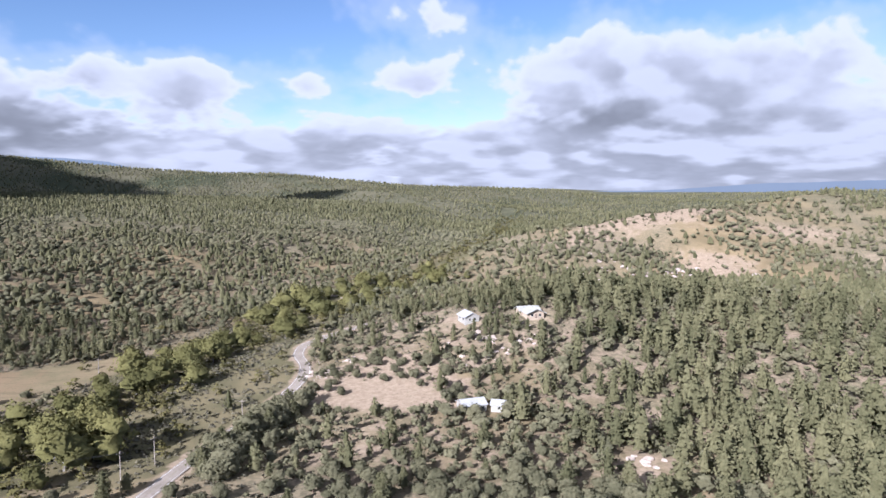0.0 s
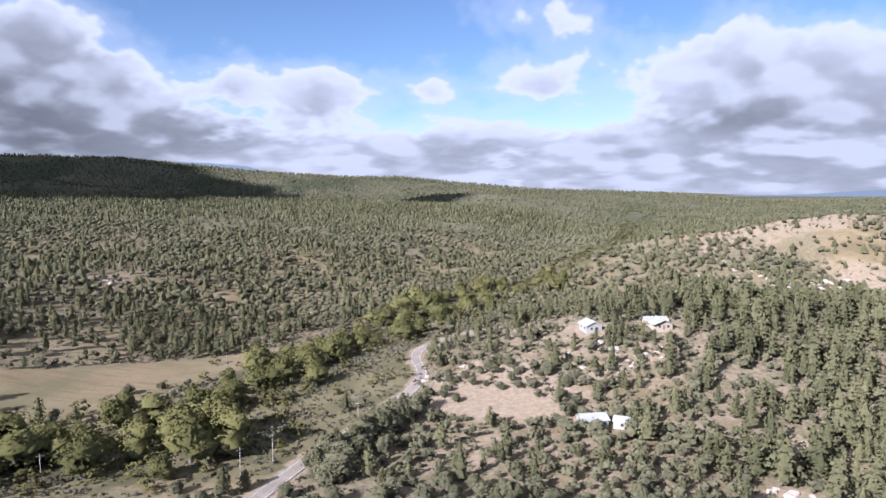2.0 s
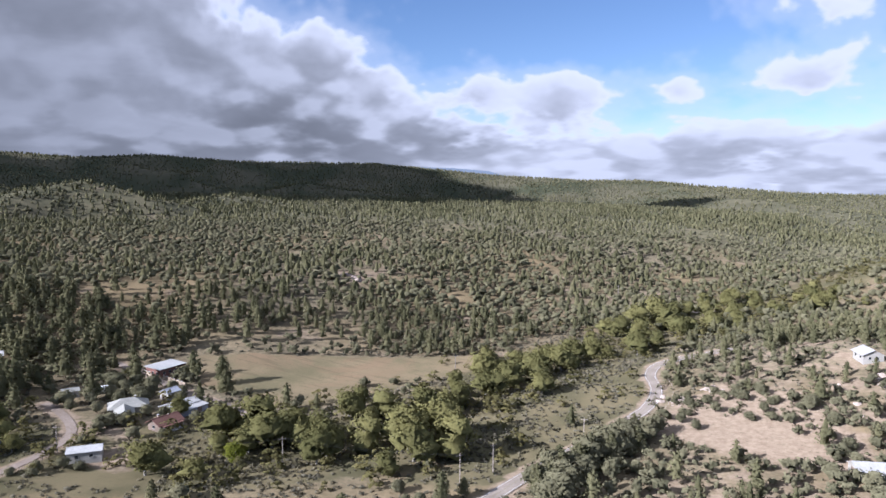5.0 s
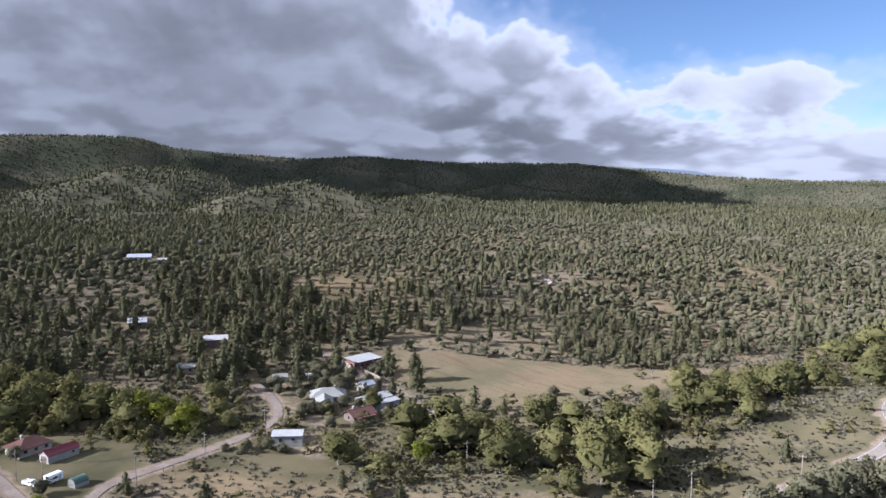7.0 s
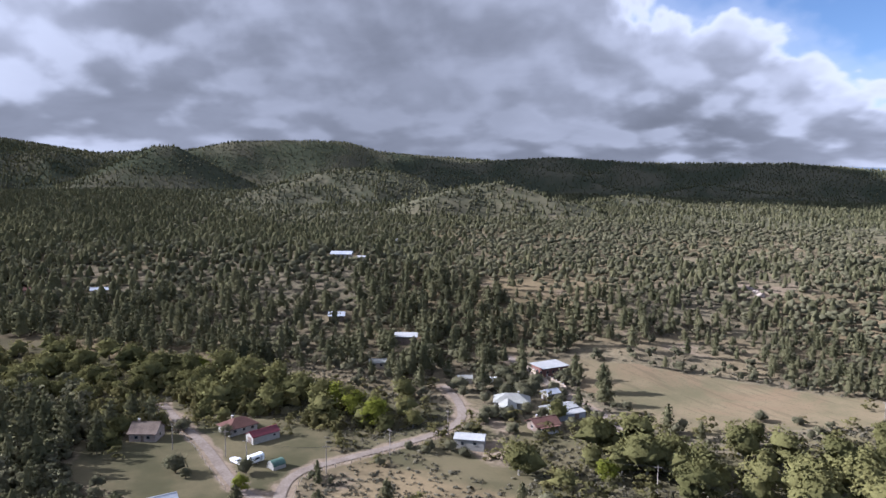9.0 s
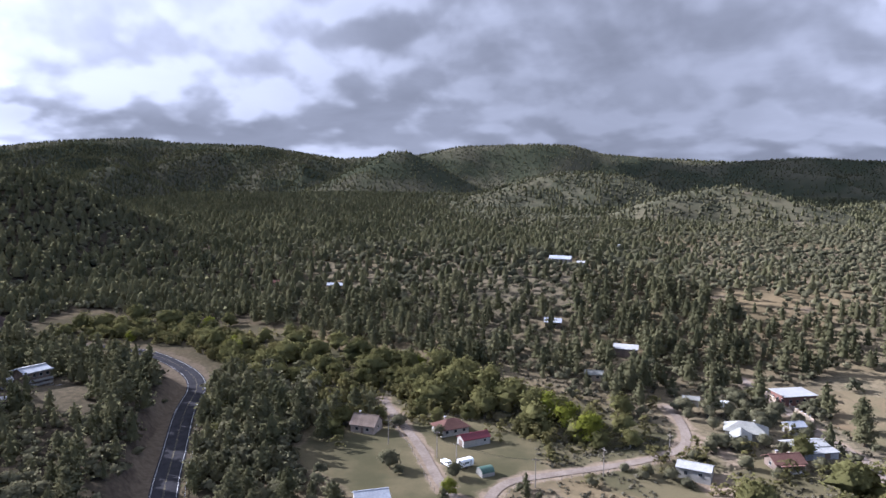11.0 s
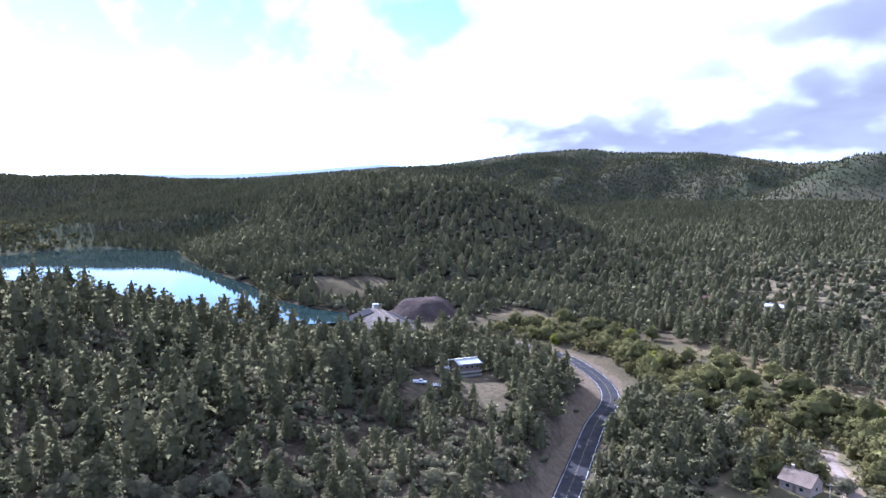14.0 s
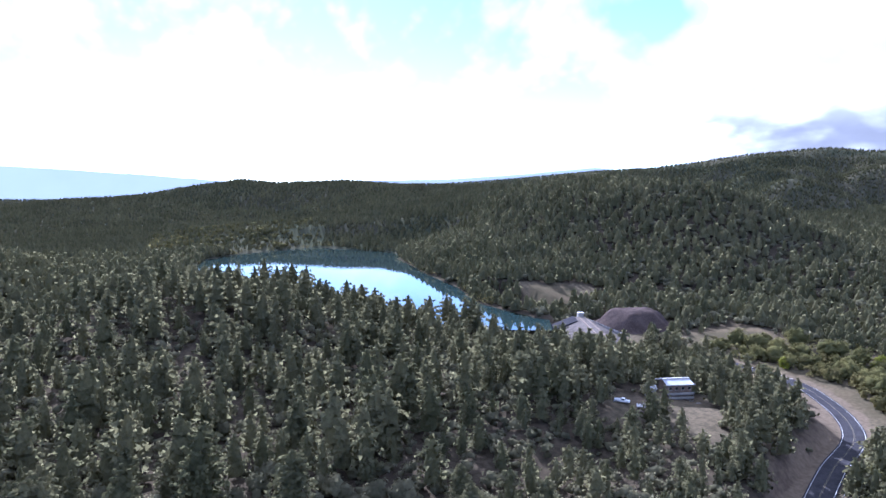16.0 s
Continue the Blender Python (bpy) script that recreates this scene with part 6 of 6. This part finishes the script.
def rail_fence(line, label):
    """Posts with two wires along a plan line."""
    f = new("wire_fence")
    x0, y0 = line[0]
    f.matrix_basis = pose(x0, y0, float(ground_z(x0, y0)))
    zb = float(ground_z(x0, y0))
    post = mesh_from("post", [(a * 0.07, b * 0.07, c) for c in (-0.4, 1.25) for a, b in ((-1, -1), (1, -1), (1, 1), (-1, 1))],
                     [(0, 1, 5, 4), (1, 2, 6, 5), (2, 3, 7, 6), (3, 0, 4, 7), (4, 5, 6, 7)], MAT_WEATHERED)
    for x, y in line:
        o = new("post", post)
        o.parent = f
        o.location = (x - x0, y - y0, float(ground_z(x, y)) - zb)
    for h in (0.6, 1.1):
        v, faces = [], []
        for k, (x, y) in enumerate(line):
            z = float(ground_z(x, y)) - zb + h
            v += [(x - x0, y - y0, z), (x - x0, y - y0, z + 0.03)]
            if k:
                faces.append((2 * k - 2, 2 * k, 2 * k + 1, 2 * k - 1))
        o = new("wire", mesh_from("wire", v, faces, MAT_CHROME))
        o.parent = f
    tagged(f, label, "fence", "wire fences")


def offset_line(line, off, step):
    t = np.gradient(line, axis=0)
    t /= np.linalg.norm(t, axis=1)[:, None]
    return (line + np.stack([-t[:, 1], t[:, 0]], 1) * off)[::step]


rail_fence(offset_line(FARM_ROAD[5:-8], -4.2, 1), "grey wooden fence posts with wire along a dirt road")
rail_fence(offset_line(LANE[4:], 3.4, 1), "grey wooden fence posts with wire along a lane")
rail_fence(offset_line(HIGHWAY_NORTH[30:-10], -6.5, 1), "grey wooden fence posts with wire beside a bend")


def guard_rail(line, off):
    rail = new("guard_rail")
    pts = offset_line(line, off, 1)
    x0, y0 = pts[0]
    z0 = float(ground_z(x0, y0))
    rail.matrix_basis = pose(x0, y0, z0)
    post = mesh_from("post", [(a * 0.08, b * 0.08, c) for c in (-0.4, 0.75) for a, b in ((-1, -1), (1, -1), (1, 1), (-1, 1))],
                     [(0, 1, 5, 4), (1, 2, 6, 5), (2, 3, 7, 6), (3, 0, 4, 7), (4, 5, 6, 7)], MAT_WEATHERED)
    v, faces = [], []
    for k, (x, y) in enumerate(pts):
        z = float(ground_z(x, y)) - z0
        o = new("post", post)
        o.parent = rail
        o.location = (x - x0, y - y0, z)
        for dz, out in ((0.45, 0.0), (0.55, 0.06), (0.65, 0.0), (0.75, 0.06)):
            v.append((x - x0, y - y0 + 0.09 + out, z + dz))
        if k:
            for j in range(3):
                b = 4 * k + j
                faces.append((b - 4, b, b + 1, b - 3))
    o = new("rail", mesh_from("rail", v, faces, MAT_GREY_ROOF))
    o.parent = rail
    tagged(rail, "grey steel guard rail along the outer edge of the highway", "guard rail")


guard_rail(HIGHWAY_WEST[14:44], -5.6)


def build_dam():
    dam = new("dam")
    a, b = Vector((-384, -136, 0)), Vector((-435, -178, 0))
    d = (b - a).normalized()
    dam.matrix_basis = Matrix.LocRotScale(a, Euler((0, 0, math.atan2(d.y, d.x))), None)
    L = (b - a).length
    # local: x along the crest, +y toward the water, -y toward the valley

    def loft(profile, x0, x1, cells, taper=False):
        bm = bmesh.new()
        rows = []
        for i in range(cells + 1):
            x = x0 + (x1 - x0) * i / cells
            k = min(1.0, 0.35 + 0.65 * (x - x0) / 22) if taper else 1.0
            rows.append([bm.verts.new((x, y, z * k + (0.5 * noise.noise((x * 0.5, y * 0.5, 3.0)) if abs(y) > 3 else 0))) for y, z in profile])
        for i in range(cells):
            for j in range(len(profile) - 1):
                bm.faces.new((rows[i][j], rows[i + 1][j], rows[i + 1][j + 1], rows[i][j + 1]))
        bm.faces.new(rows[-1])
        bmesh.ops.recalc_face_normals(bm, faces=bm.faces)
        return bm
    wet = [(2 + 28 * k / 14, 11.6 - 11.6 * k / 14) for k in range(15)]
    dry = [(-2 - 28 * k / 14, 11.6 - 13.0 * k / 14) for k in range(15)]
    part("embankment", loft([(-34, -8)] + dry[::-1] + [(0, 11.7)] + wet + [(34, -6)], -24, L, 60, True), MAT_RIPRAP, dam, "grey-pink riprap slope")
    bm = bmesh.new()
    slab(bm, [(0, -5.5, 10.35), (L - 1, -3.2, 11.4), (L - 1, 1.6, 11.95), (0, 1.6, 11.95)], 0.4)
    bmesh.ops.recalc_face_normals(bm, faces=bm.faces)
    part("crest_road", bm, MAT_DIRT, dam, "pale dirt crest")
    bm = bmesh.new()
    slab(bm, [(L - 15, 19.5, 5.2), (L + 2, 19.5, 5.2), (L + 2, 4, 11.6), (L - 15, 4, 11.6)], 0.5)
    bmesh.ops.recalc_face_normals(bm, faces=bm.faces)
    part("upstream_slab", bm, MAT_ASPHALT, dam, "dark upstream facing")
    tower = part("gate_tower", boxed(L - 3.0, -1.8, 8, L + 0.8, 1.8, 14.0), MAT_WHITE_WALL, dam, "white concrete gatehouse")
    part("tower_roof", boxed(L - 3.2, -2.0, 14.0, L + 1.0, 2.0, 14.25), MAT_CONCRETE, tower)
    # the chute beside the crest, falling toward the valley
    for k in (-1, 1):
        bm = bmesh.new()
        v = box(bm, L - 2 + k * 3.2 - 0.4, -30, -4, L - 2 + k * 3.2 + 0.4, -3, 10.9)
        for q in (4, 5):
            v[q].co.z = 1.4
        for q in (0, 1, 4, 5):
            v[q].co.x -= 17
        part("spillway_wall", bm, MAT_CHUTE, dam)
    bm = bmesh.new()
    v = box(bm, L - 4.8, -30, -4, L + 0.8, -3, 10.0)
    for k in (4, 5):
        v[k].co.z = 0.6
    for q in (0, 1, 4, 5):
        v[q].co.x -= 17
    part("spillway_floor", bm, MAT_CHUTE, dam, "stained concrete chute")
    tagged(dam, "low earth dam with riprap slopes and a white gatehouse", "dam")


build_dam()


def build_mound():
    """The steep spoil bank beside the dam."""
    n, x0, y0 = 44, -464.0, -158.0
    base = float(ground_z(x0, y0))
    u = np.linspace(-32, 32, n)
    X, Y = np.meshgrid(u, u)
    x, y = X.ravel(), Y.ravel()
    q = ((x / 19) ** 2 + (y / 22) ** 2) * (1 + 0.9 * fbm(x, y, 16, 3, 81))
    z = ground_z(x + x0, y + y0) - base - 0.6 + (11.5 + 7 * fbm(x, y, 20, 4, 83)) * np.exp(-np.clip(q, 0, 9) ** 2.6) + 1.2 * fbm(x, y, 7, 3, 85)
    i = (np.arange(n - 1)[:, None] * n + np.arange(n - 1)[None, :]).ravel()
    ob = new("earth_mound", mesh_from("earth_mound", np.stack([x, y, z], 1), np.stack([i, i + 1, i + n + 1, i + n], 1), MAT_RED_EARTH))
    ob.matrix_basis = pose(x0, y0, base)
    tagged(ob, "steep dark red earth bank beside a dam", "mound")


build_mound()


def build_rocks():
    r2 = random.Random(5)
    bases = []
    for k in range(4):
        bm = bmesh.new()
        bmesh.ops.create_icosphere(bm, subdivisions=2, radius=1.0)
        for v in bm.verts:
            v.co *= 1 + 0.5 * noise.noise(v.co * 1.3 + Vector((k * 9, 0, 0)))
            v.co.z *= 0.6
        me = bpy.data.meshes.new("boulder")
        bm.to_mesh(me)
        bm.free()
        me.materials.append(MAT_ROCK)
        bases.append(me)
    spots = [(-52, 300, 9, 14), (-40, 312, 8, 10), (30, 318, 22, 22), (20, 305, 16, 12), (140, 555, 50, 34), (190, 545, 40, 26), (60, 205, 9, 10), (-92, 520, 26, 12), (-298, 424, 14, 12)]
    for cx, cy, spread_r, n in spots:
        for _ in range(n):
            x, y = cx + r2.gauss(0, spread_r * 0.5), cy + r2.gauss(0, spread_r * 0.4)
            s = r2.uniform(0.5, 1.7) if cy < 400 else r2.uniform(1.2, 3.2)
            o = new("boulder", bases[r2.randrange(4)])
            o.matrix_basis = pose(x, y, float(ground_z(x, y)) + 0.1 * s, 0, 0, r2.uniform(0, 360)) @ Matrix.Diagonal((s, s * r2.uniform(0.7, 1.2), s * r2.uniform(0.6, 1.1), 1))
            tagged(o, "pale weathered boulder on a bare slope", "boulder", "boulders on the bare slopes")


build_rocks()
